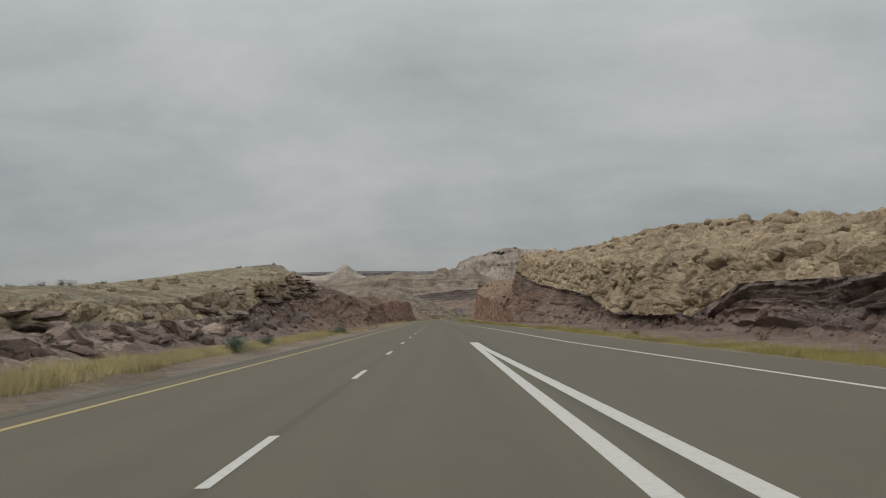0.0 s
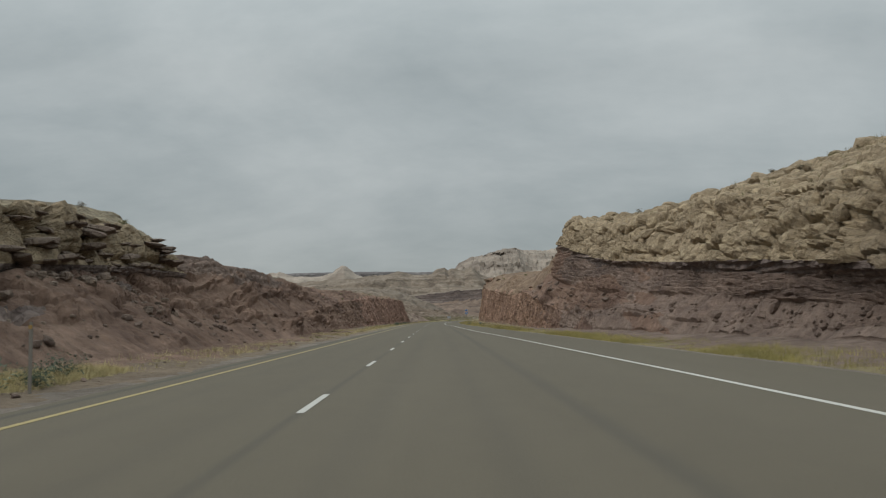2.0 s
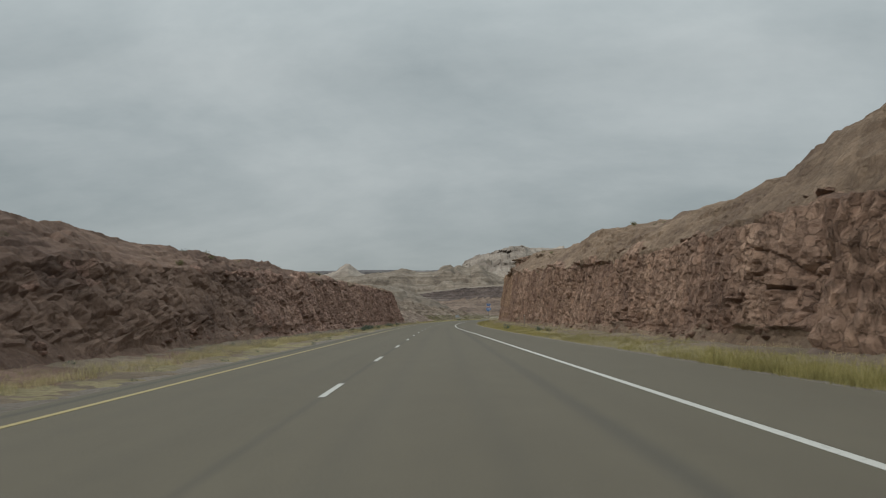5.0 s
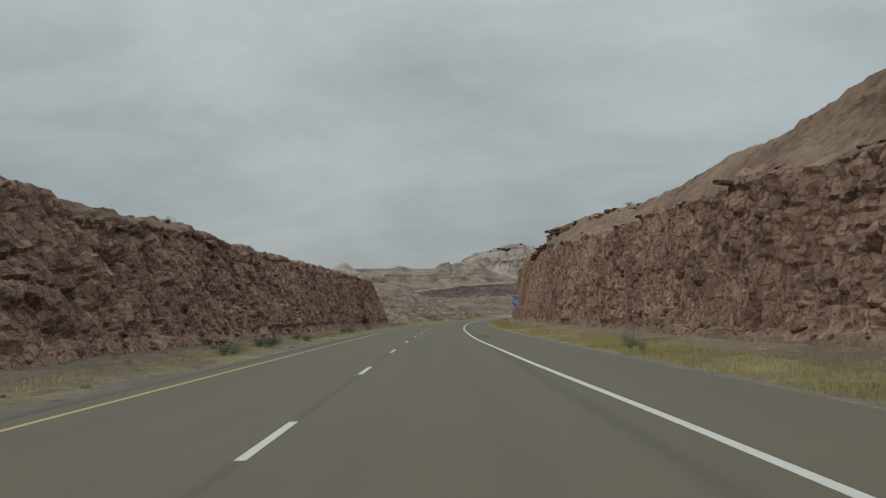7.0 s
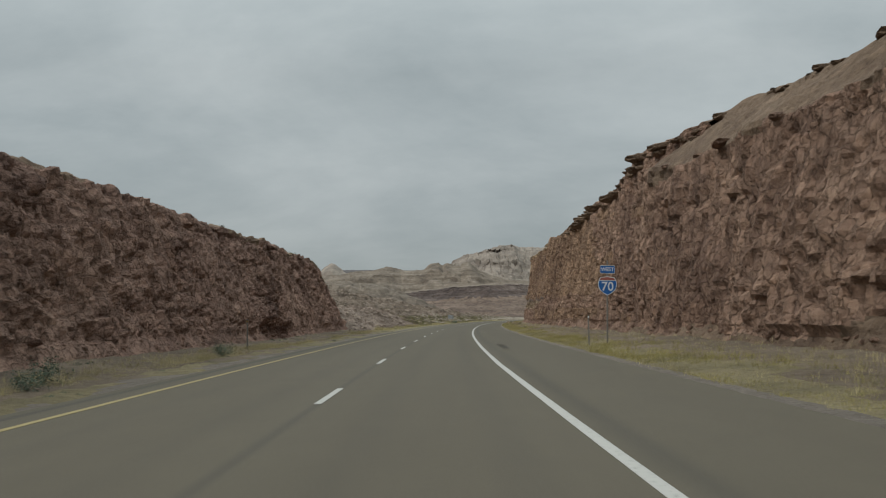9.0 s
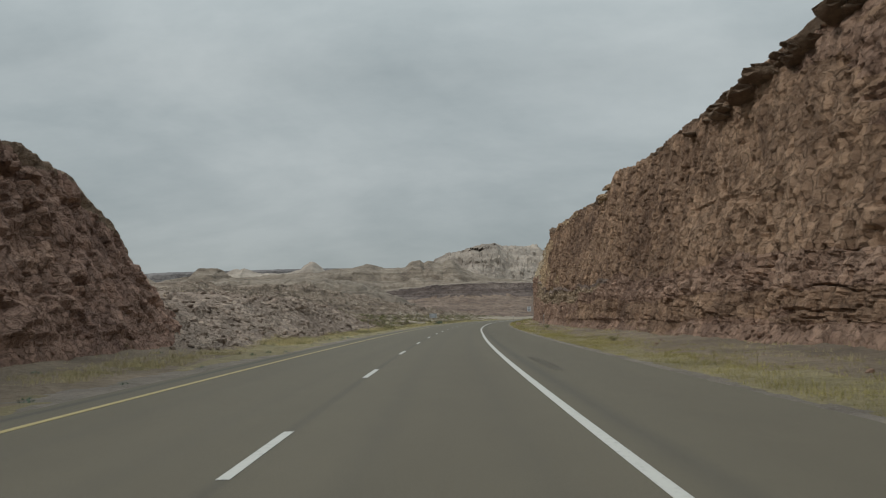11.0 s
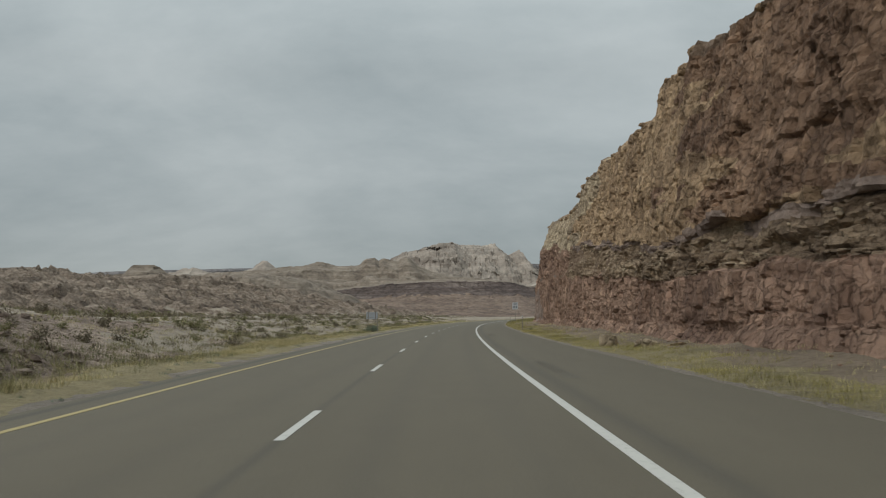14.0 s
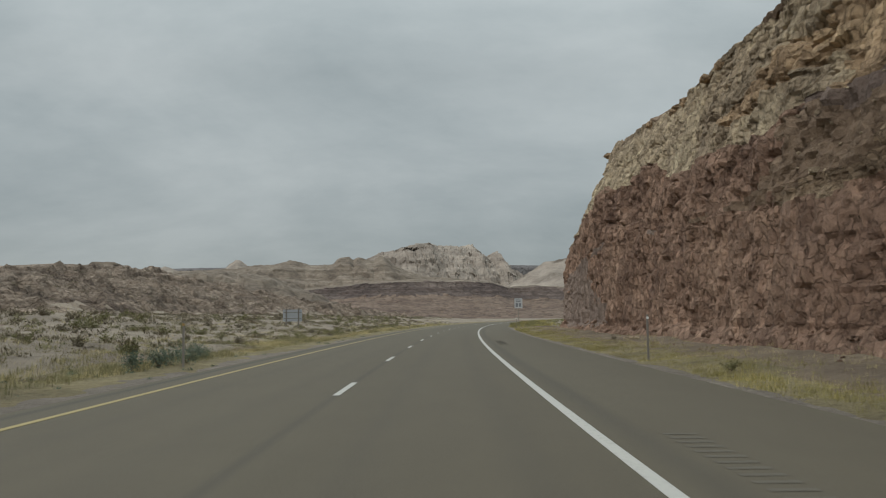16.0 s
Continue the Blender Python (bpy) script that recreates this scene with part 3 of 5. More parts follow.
BACK_CL = table([(138, 5.7), (161, 5.6), (184, 6.1), (200, 6.2), (220, 6.8), (240, 6.9), (283, 7.4), (313, 8.0), (327, 8.2), (335, 7.1), (341, 5), (346, 3), (353, 1.3), (368, 0.4)])
LIP_WL = table([(-60, 14.9), (75, 14.9), (92, 16.2), (118, 17)])
LIP_L = table([(-60, 0.7), (40, 0.65), (75, 0.7), (95, 0.95)])
DS = 0.18
def CAP_END(s):
    """How far the slope under the cap has eased towards the cap's end."""
    return np.clip((s - 100) / 25, 0, 1)


cliff_a, STRIPS["ra"] = strip("cliff_sandstone_cap", 1, -24, 162, DS, [
    (PAVE_R, flat(-0.03)), (BASE_R, flat(0.25)), (plus(BASE_R, 0.5), LEDGE_A), (lambda s: (0.30 + 0.15 * CAP_END(s)) * BASE_R(s) + (0.70 - 0.15 * CAP_END(s)) * (LIP_W(s) + 0.9), lambda s: 0.52 * LEDGE_A(s) + 0.46 * LIP_Z(s) - 0.15), (lambda s: LIP_W(s) + NOTCH_R(s) * (1 - 0.5 * CAP_END(s)), lambda s: LIP_Z(s) - 0.5), (LIP_W, LIP_Z),
    (lambda s: LIP_W(s) + 1.4, CAP_Z), (flat(28), BACK_Z), (flat(60), lambda s: 0.8 * BACK_Z(s) + 1.5), (flat(220), flat(-1))], [
    (10, "soil", 1, "talus"), (16, "foot", 0.8, [(-999, "talus"), (116, "earth"), (136, "red")]), (26, "outcrop", 0.8, [(-999, "shale"), (55, "talus"), (98, "mudstone"), (128, "earth")]), (28, "shale", 0.9, [(-999, "shale"), (58, "mudstone"), (140, "earth")]), (8, "shale", 0.7, [(-999, "shale"), (128, "mudstone")]), (40, "block", 1, "sandstone"),
    (44, "block", 0.9, "sandstone"), (16, "top", 1, "sandstone_top"), (8, "top", 1, "sandstone_top")], 11,
    "overhanging pale sandstone cap above dark purple shale scree", [(lambda s: PAVE_R(s) + 1.5, "turf")], 20)
cliff_b, STRIPS["rb"] = strip("cliff_cut_slope", 1, 138, 312, DS, [
    (PAVE_R, lambda s: -0.03 - 0.4 * TUCK_R(s) - 0.5 * TUCK_E(s)), (lambda s: BASE_R(s) + 2.5 * TUCK_R(s) + 1.5 * TUCK_E(s), lambda s: 0.25 - 0.4 * TUCK_R(s) - 0.6 * TUCK_E(s)), (lambda s: BASE_R(s) + 0.35 + 2.5 * TUCK_R(s) + 1.5 * TUCK_E(s), flat(0.7)), (lambda s: BASE_R(s) + 1.3 + 2.5 * TUCK_R(s) + 1.5 * TUCK_E(s), BENCH_B), (lambda s: BASE_R(s) + 5 + 2.5 * TUCK_R(s) + 1.5 * TUCK_E(s), TOP_B), (flat(26), lambda s: TOP_B(s) + 1.2),
    (flat(60), TOP_B), (flat(220), flat(-1))], [
    (10, "soil", 1, "soil"), (4, "talus", 0.7, "slope"), (44, "joint", 0.75, [(-999, "red")]), (22, "slope", 1.0, "slope"), (14, "slope", 1, "slope"), (10, "top", 1, "slope"), (6, "top", 1, "slope")], 27,
    "red-brown siltstone road cut below a dusty slope", [(lambda s: PAVE_R(s) + 2.6, "turf")], 16)
DEEP_D = table([(296, 0.1), (365, 0.25), (385, 0.6), (410, 0.7), (425, 1.0), (450, 0.95), (462, 0.35), (480, 0.12), (500, 0.05), (570, 0.0)])
LEDGE_D0 = LEDGE_D
LEDGE_D = lambda s: LEDGE_D0(s) * (1 + 0.10 * fbm(np.asarray(s) / 6, np.asarray(s) * 0 + 7, 405, 4))
DEEP_D0 = DEEP_D
DEEP_D = lambda s: 0.16 * DEEP_D0(s) * np.clip(0.75 + 1.6 * fbm(np.asarray(s) / 7, np.asarray(s) * 0 + 2, 404, 3), 0.1, 1.5)
BASE_D = lambda s: BASE_R(s) + 1.2 * TUCK_D(s)
cliff_d, STRIPS["rd"] = strip("cliff_tall_cut", 1, 297, 570, DS, [
    (PAVE_R, lambda s: -0.03 - 0.4 * TUCK_D(s)), (BASE_D, lambda s: 0.25 - 0.4 * TUCK_D(s)), (plus(BASE_D, 0.5), lambda s: np.minimum(0.9, LEDGE_D(s))),
    (lambda s: BASE_D(s) + 0.7 + 0.7 * DEEP_D(s), lambda s: 0.64 * LEDGE_D(s) - 0.1), (lambda s: BASE_D(s) + 0.75, lambda s: 0.64 * LEDGE_D(s) + 0.15 + 0.1 * DEEP_D(s)),
    (lambda s: BASE_D(s) + 0.9 + DEEP_D(s), lambda s: LEDGE_D(s) - 0.25 - 0.2 * DEEP_D(s)), (plus(BASE_D, 0.95), lambda s: LEDGE_D(s) + 0.1 * DEEP_D(s)),
    (plus(BASE_D, 2.5), RIM_D), (plus(BASE_D, 12), lambda s: 1.12 * RIM_D(s)), (plus(BASE_D, 50), RIM_D), (flat(230), flat(-1))], [
    (10, "soil", 1, "soil"), (5, "talus", 0.8, "red"), (24, "joint", 0.72, [(-999, "red"), (330, "rust"), (396, "red"), (505, "talus")]), (6, "ledge_mix", 0.9, [(-999, "red"), (396, "bedded"), (448, "red"), (475, "red")]),
    (14, "ledge_mix", 1.0, [(-999, "red"), (388, "bedded"), (448, "slope"), (478, "red")]), (6, "ledge_mix", 0.9, [(-999, "red"), (385, "talus"), (470, "red")]),
    (72, "joint", 0.8, [(-999, "red"), (325, "rust"), (414, "tan"), (462, "cream")]), (16, "slope", 1, "slope"), (8, "top", 1, "slope"), (6, "top", 1, "slope")], 37,
    "tall steep road cut of tan sandstone over red siltstone", [(lambda s: PAVE_R(s) + 2.4, "turf")], 16)
cliff_e, STRIPS["la"] = strip("cliff_boulder_slope", -1, -24, 117, DS, [
    (flat(6.5), flat(-0.03)), (BASE_L, flat(0.25)), (lambda s: np.maximum(BASE_L(s) + 0.6, 12.2), lambda s: 0.35 * NOTCH_ZL(s) + 0.3), (NOTCH_L, NOTCH_ZL), (lambda s: np.maximum(13.6, NOTCH_L(s) - 0.1), plus(NOTCH_ZL, 0.4)),
    (LIP_WL, lambda s: NOTCH_ZL(s) + 0.4 + LIP_L(s) * (CAP_ZL(s) - NOTCH_ZL(s) - 0.4)), (flat(20), BACK_ZL), (flat(45), lambda s: 0.55 * BACK_ZL(s) + 1.1), (flat(250), flat(1.5))], [
    (12, "soil", 1, [(-999, "talus"), (66, "earth")]), (8, "talus", 1, [(-999, "rubble"), (25, "talus"), (64, "earth")]), (20, "block", 0.75, [(-999, "rubble"), (40, "shale"), (80, "earth")]), (5, "shale", 0.6, [(-999, "rubble"), (38, "shale")]), (28, "block", 0.75, "sandstone"), (16, "top", 0.6, "sandstone_top"),
    (26, "top", 0.7, "sandstone_top"), (14, "top", 1.0, "sandstone_top")], 53, "broken pale sandstone ledges above a scree slope", [(flat(8.5), "soil")])
cliff_f, STRIPS["lb"] = strip("cliff_red_slope", -1, 98, 175, DS, [
    (flat(6.5), lambda s: -0.03 - TUCK_B(s)), (lambda s: BASE_L(s) + 1.5 * TUCK_B(s), flat(0.25)), (lambda s: BASE_L(s) + 2.2 + 3 * TUCK_B(s), lambda s: 0.4 * TOP_BL(s)), (lambda s: BASE_L(s) + 4.2 + 3 * TUCK_B(s), lambda s: 0.72 * TOP_BL(s)), (lambda s: BASE_L(s) + 6.6 + 2.5 * TUCK_B(s), TOP_BL), (flat(26), lambda s: TOP_BL(s) + 0.6 - 4 * TUCK_B(s)),
    (flat(60), lambda s: TOP_BL(s) - 0.5 - 5 * TUCK_B(s)), (flat(250), lambda s: 1.5 - 3 * TUCK_B(s))], [
    (12, "soil", 1, "earth"), (20, "earth_slope", 0.9, "earth"), (20, "earth_slope", 1.0, "earth"), (22, "shale", 0.9, [(-999, "mudstone"), (128, "earth")]), (24, "slope", 1, [(-999, "slope"), (105, "earth")]), (16, "top", 1, "slope"), (12, "top", 1, "slope")], 61,
    "dark red earth slope with rounded ledges", [(flat(8.5), "soil")])
cliff_g, STRIPS["lc"] = strip("cliff_red_cut", -1, 138, 353, DS, [
    (flat(6.5), flat(-0.03)), (BASE_L, flat(0.25)), (lambda s: BASE_L(s) + 0.4 + 1.6 * TUCK_C(s), lambda s: np.minimum(0.8, TOP_CL(s))), (lambda s: BASE_L(s) + 2.4 + 2 * TUCK_C(s), TOP_CL), (lambda s: BASE_L(s) + 6.8 + 2 * TUCK_C(s), BACK_CL),
    (plus(BASE_L, 45), BACK_CL), (flat(250), flat(1))], [
    (14, "soil", 1, "soil"), (4, "talus", 0.7, [(-999, "earth"), (185, "red_dark")]), (48, "broken", 1.0, [(-999, "earth"), (185, "red_dark")]), (22, "slope", 1.1, [(-999, "earth"), (240, "slope")]), (18, "top", 1, "slope"), (10, "top", 1, "slope")], 71,
    "steep broken dark red road cut", [(flat(8.0), "turf")], 16, (HOLLOW_S, 0.75, 5.5, 0.8, 0.9))
RISE_Z = lambda s: np.interp(s, [330, 380, 600, 700, 760], [3, 9, 12, 13.5, 4]) * (1 + 0.5 * fbm(np.asarray(s) / 55, np.asarray(s) * 0 + 3, 611, 4))
bank, STRIPS["le"] = strip("rubble_bank", -1, 330, 760, 0.5, [
    (flat(6.5), table([(330, -0.6), (340, -0.03)])), (flat(9.5), table([(330, -0.8), (340, 0.15)])), (flat(14), BANK_Z), (flat(22), BANK_Z2), (flat(45), lambda s: BANK_Z2(s) + 1.2), (flat(112), RISE_Z), (flat(330), plus(RISE_Z, -2))], [
    (10, "soil", 1, "soil"), (24, "bank", 0.6, [(-999, "rubble"), (425, "scrubland")]), (26, "bank", 0.65, [(-999, "rubble"), (425, "scrubland")]), (22, "bank", 0.6, [(-999, "rubble"), (425, "scrubland")]), (48, "rise", 1.0, "rise"), (10, "broken", 1.5, "rise")], 83,
    "grey rubble bank running out into sandy scrubland", [(flat(9.4), "turf")])
verge_r, STRIPS["rf"] = strip("verge_beyond_cut", 1, 552, 1000, 1.6, [
    (PAVE_R, flat(-0.03)), (flat(11), flat(0.25)), (flat(40), flat(0.9)), (flat(240), flat(1.5))], [
    (8, "soil", 1, "soil"), (20, "top", 0.4, "scrubland"), (24, "top", 1, "scrubland")], 91, "sandy verge beyond the road cut")
verge_l, STRIPS["lf"] = strip("verge_left_beyond", -1, 755, 1000, 2, [
    (flat(6.5), flat(-0.03)), (flat(11), flat(0.2)), (flat(40), flat(0.5)), (flat(330), flat(2.0))], [
    (8, "soil", 1, "soil"), (16, "top", 0.4, "scrubland"), (30, "top", 1, "scrubland")], 97, "sandy verge beside the far bend")

# ---- far hills ----
MAT["hill_grey"] = rock("grey_brown_layered_hill", (0.275, 0.230, 0.182), (0.205, 0.169, 0.133), (0.132, 0.107, 0.085), (0.004, 0.004, 0.22), 0.5, 0.03, 0.22, deep=1.3, blocky=0.5)
MAT["hill_red"] = rock("red_brown_slope", (0.225, 0.170, 0.134), (0.188, 0.140, 0.110), (0.150, 0.110, 0.088), (0.004, 0.004, 0.10), 0.35, 0.012, 0.12, deep=0.6)
MAT["hill_dark"] = rock("dark_brown_cliff_beds", (0.178, 0.144, 0.126), (0.128, 0.102, 0.092), (0.085, 0.067, 0.062), (0.004, 0.004, 0.25), 0.8, 0.012, 0.12, deep=0.6)
MAT["hill_white"] = rock("pale_slickrock", (0.375, 0.330, 0.282), (0.305, 0.265, 0.226), (0.222, 0.189, 0.160), (0.004, 0.004, 0.03), 0.4, 0.005, 0.02, 0.35, deep=0.5, blocky=0.35)
MAT["hill_mesa"] = rock("blue_grey_far_mesa", (0.20, 0.19, 0.185), (0.165, 0.155, 0.155), (0.13, 0.12, 0.12), (0.002, 0.002, 0.03), 0.3, 0.004, 0.03, deep=0.4)


def hill(name, y0, front, back, sky, prof, cell, amp, mats, seed, label, nx=260, margin=60, gully=2.0):
    """A ridge across the view: sky gives its crest's height over x, prof the share of that height over the way up its front."""
    sky = np.array(sky, float)
    x = np.linspace(sky[0, 0] - margin, sky[-1, 0] + margin, nx)
    prof = np.array(prof, float)
    d = np.concatenate([np.linspace(0, 1, 70), 1 + np.geomspace(0.02, 1.0, 22)])
    X, Dd = np.meshgrid(x, d, indexing="ij")
    edge = np.clip(np.minimum(x - x[0], x[-1] - x) / margin, 0, 1)[:, None]
    crest = np.interp(X, sky[:, 0], sky[:, 1]) * edge + (1 - edge) * -2
    share = np.where(Dd <= 1, np.interp(np.clip(Dd + 0.10 * fbm(X / (cell * 9), Dd * 3, seed + 4), 0, 1), prof[:, 0], prof[:, 1]), 1 - 0.6 * (Dd - 1))
    Y = y0 + np.where(Dd <= 1, (Dd - 1) * front, (Dd - 1) * back) + 0.25 * front * fbm(X / (cell * 14), X * 0, seed, 3)
    q = share * crest
    Z = q + amp * (cells(X / cell, q / (cell * 0.45) + Dd * 3, seed + 1) + 0.6 * cells(X / cell * 2.6, q / cell * 5 + Dd * 7, seed + 2) + 1.4 * fbm(X / cell / 3, Dd * 4, seed + 3) - gully * np.abs(fbm(X / cell / 1.6 + Dd, Dd * 1.2, seed + 6, 3))) * np.clip(Dd * 6, 0, 1) * np.clip(2.2 - 1.6 * Dd, 0.35, 1) * edge
    Y = Y + amp * 1.6 * cells(X / cell, q / (cell * 0.45), seed + 5)
    Z[:, 0] = -3
    frac = share[:-1, :-1]
    idx = np.zeros(frac.shape, int)
    for k in range(1, len(mats)):
        idx[(frac > mats[k][1])] = k
    me = mesh_of(name, np.stack([X, Y, Z], -1), grid_faces(len(x), len(d), True), [MAT[m[0]] for m in mats], idx, True, 24)
    return tagged(new(name, me), label, "hill", kind="structure")


LEDGES = [(0, 0), (0.25, 0.16), (0.33, 0.30), (0.5, 0.40), (0.56, 0.56), (0.72, 0.66), (0.77, 0.82), (0.92, 0.92), (1, 1)]
hill("far_mesa", 4850, 250, 120, [(-1500, 255), (-500, 268), (-140, 266), (300, 262), (820, 274), (1200, 272)], [(0, 0), (0.7, 0.6), (0.85, 0.95), (1, 1)], 60, 2, [("hill_mesa", 0)], 3, "flat blue-grey mesa on the horizon", 120)
hill("far_peak", 4600, 500, 200, [(-1060, 215), (-985, 236), (-925, 246), (-902, 262), (-872, 258), (-850, 266), (-800, 244), (-700, 232), (-620, 240), (-566, 250), (-536, 272), (-506, 288), (-486, 286), (-462, 268), (-430, 240), (-340, 215)], [(0, 0), (0.6, 0.5), (0.8, 0.85), (1, 1)], 30, 5, [("hill_white", 0)], 7, "pale pointed rock peak far off", 110)
hill("white_reef", 4550, 900, 250, [(40, 215), (84, 262), (120, 292), (190, 318), (300, 343), (400, 368), (450, 350), (530, 358), (635, 370), (705, 315), (760, 336), (800, 262), (900, 210)],
     [(0, 0), (0.3, 0.35), (0.55, 0.5), (0.75, 0.8), (1, 1)], 46, 14, [("hill_white", 0)], 13, "pale jagged slickrock reef on the skyline", 320)
hill("white_dome", 3000, 500, 300, [(470, 85), (495, 100), (552, 134), (611, 172), (677, 184), (748, 190), (900, 196), (1200, 190)], [(0, 0), (0.5, 0.5), (1, 1)], 40, 5, [("hill_white", 0)], 17, "smooth pale rock dome", 120)
hill("grey_ridge", 2050, 420, 300, [(-900, 70), (-500, 80), (-205, 99), (-125, 106), (-100, 115), (-84, 116), (-58, 108), (-14, 110), (-2, 121), (16, 122), (24, 115), (32, 120), (40, 118), (62, 112), (72, 122), (84, 120), (100, 106), (130, 92), (170, 84), (240, 76)], LEDGES, 20, 3.6, [("hill_grey", 0)], 19,
     "grey-brown layered desert ridge", 320, gully=0.8)
hill("red_bench", 1800, 420, 200, [(-120, 42), (-48, 52), (0, 57), (50, 61), (78, 64), (138, 67), (196, 65), (249, 62), (275, 54), (326, 55), (429, 50), (660, 46)], [(0, 0), (0.5, 0.28), (0.80, 0.55), (0.82, 0.64), (0.85, 0.67), (0.865, 0.76), (0.89, 0.79), (0.905, 0.92), (1, 1)], 22, 2.2,
     [("hill_red", 0), ("hill_dark", 0.56), ("hill_grey", 0.93)], 23, "red slope below dark purple cliff beds", 320)
hill("left_butte", 1650, 200, 150, [(-620, 60), (-503, 66), (-488, 76), (-427, 77), (-404, 64), (-350, 72), (-338, 84), (-307, 84), (-287, 70), (-200, 60)], LEDGES, 18, 3, [("hill_grey", 0)], 29, "brown flat-topped butte", 220)
hill("near_hill", 1180, 330, 200, [(-700, 40), (-420, 42), (-282, 45), (-262, 40), (-217, 42), (-178, 44), (-142, 43), (-94, 43), (-61, 39), (-34, 32), (-14, 24), (2, 15), (14, 6), (40, 2)], LEDGES, 9, 2.6, [("hill_grey", 0)], 31,
     "rubbly grey-brown hillside with broken ledges", 460, gully=0.5)

# ---- road ----
def asphalt():
    m, nt, bsdf = nodes_of("worn_asphalt")
    uv = nt.nodes.new("ShaderNodeUVMap").outputs[0]
    tc = nt.nodes.new("ShaderNodeTexCoord").outputs["Object"]
    broad = tex_noise(nt, mapped(nt, uv, (0.02, 0.5, 1)), 1.0, 5, 0.6, 0.2)
    col = ramp_of(nt, broad, [(0.3, (0.097, 0.0825, 0.0585)), (0.7, (0.109, 0.0935, 0.0668))])
    mottle = tex_noise(nt, mapped(nt, uv, (0.6, 1.2, 1)), 1.0, 7, 0.7, 0.4)
    col = mix_rgb(nt, 0.25, col, ramp_of(nt, mottle, [(0.3, (0.78, 0.78, 0.79)), (0.7, (1.18, 1.17, 1.15))]), "MULTIPLY")
    grit = tex_noise(nt, tc, 38, 6, 0.75)
    col = mix_rgb(nt, 0.6, col, ramp_of(nt, grit, [(0.3, (0.62, 0.62, 0.62)), (0.7, (1.35, 1.35, 1.33))]), "MULTIPLY")
    # wheel tracks and the dark seam between the lanes
    sep = nt.nodes.new("ShaderNodeSeparateXYZ")
    nt.links.new(uv, sep.inputs[0])
    wear = tex_noise(nt, mapped(nt, uv, (0.05, 3.0, 1)), 1.0, 4, 0.6)
    tracks = None
    for at, wide, deep in ((-1.98, 0.14, 0.42), (-0.85, 0.42, 0.14), (0.75, 0.42, 0.14), (-4.6, 0.4, 0.10), (-3.0, 0.4, 0.10), (2.15, 0.3, 0.4), (-6.28, 0.2, 0.7)):
        a = nt.nodes.new("ShaderNodeMath"); a.operation = "SUBTRACT"; a.inputs[1].default_value = at
        nt.links.new(sep.outputs["Y"], a.inputs[0])
        b = nt.nodes.new("ShaderNodeMath"); b.operation = "ABSOLUTE"
        nt.links.new(a.outputs[0], b.inputs[0])
        c = nt.nodes.new("ShaderNodeMapRange")
        c.interpolation_type = "SMOOTHSTEP"
        c.inputs["From Min"].default_value, c.inputs["From Max"].default_value, c.inputs["To Min"].default_value, c.inputs["To Max"].default_value = 0, wide, deep, 0
        nt.links.new(b.outputs[0], c.inputs["Value"])
        d = nt.nodes.new("ShaderNodeMath"); d.operation = "MULTIPLY"
        nt.links.new(c.outputs[0], d.inputs[0]); nt.links.new(wear, d.inputs[1])
        e = nt.nodes.new("ShaderNodeMath"); e.operation = "MULTIPLY"; e.inputs[1].default_value = 1.6
        nt.links.new(d.outputs[0], e.inputs[0])
        if tracks is None:
            tracks = e.outputs[0]
        else:
            s_ = nt.nodes.new("ShaderNodeMath"); s_.operation = "ADD"
            nt.links.new(tracks, s_.inputs[0]); nt.links.new(e.outputs[0], s_.inputs[1])
            tracks = s_.outputs[0]
    col = mix_rgb(nt, tracks, col, (0.045, 0.042, 0.038))
    nt.links.new(col, bsdf.inputs["Base Color"])
    bsdf.inputs["Roughness"].default_value = 0.82
    bsdf.inputs["Specular IOR Level"].default_value = 0.3
    bump_to(nt, bsdf, grit, 0.5, 0.01)
    return m


def paint(name, colour, worn=0.5):
    m, nt, bsdf = nodes_of(name)
    tc = nt.nodes.new("ShaderNodeTexCoord").outputs["Object"]
    n = tex_noise(nt, tc, 9, 8, 0.75)
    col = ramp_of(nt, n, [(0.28, tuple(c * worn for c in colour)), (0.45, colour), (0.75, tuple(min(1, c * 1.08) for c in colour))])
    nt.links.new(col, bsdf.inputs["Base Color"])
    bsdf.inputs["Roughness"].default_value = 0.75
    return m


MAT["asphalt"] = asphalt()
MAT["white_paint"] = paint("white_road_paint", (0.43, 0.42, 0.385))
MAT["yellow_paint"] = paint("yellow_road_paint", (0.31, 0.245, 0.105))


def ribbon(s, ua, ub, z, thick):
    """A flat band along the road with sides."""
    n = len(s)
    rows = [place(s, ua, z - thick), place(s, ua, z), place(s, ub, z), place(s, ub, z - thick)]
    return np.stack(rows, 1).reshape(-1, 3), grid_faces(n, 4, True)


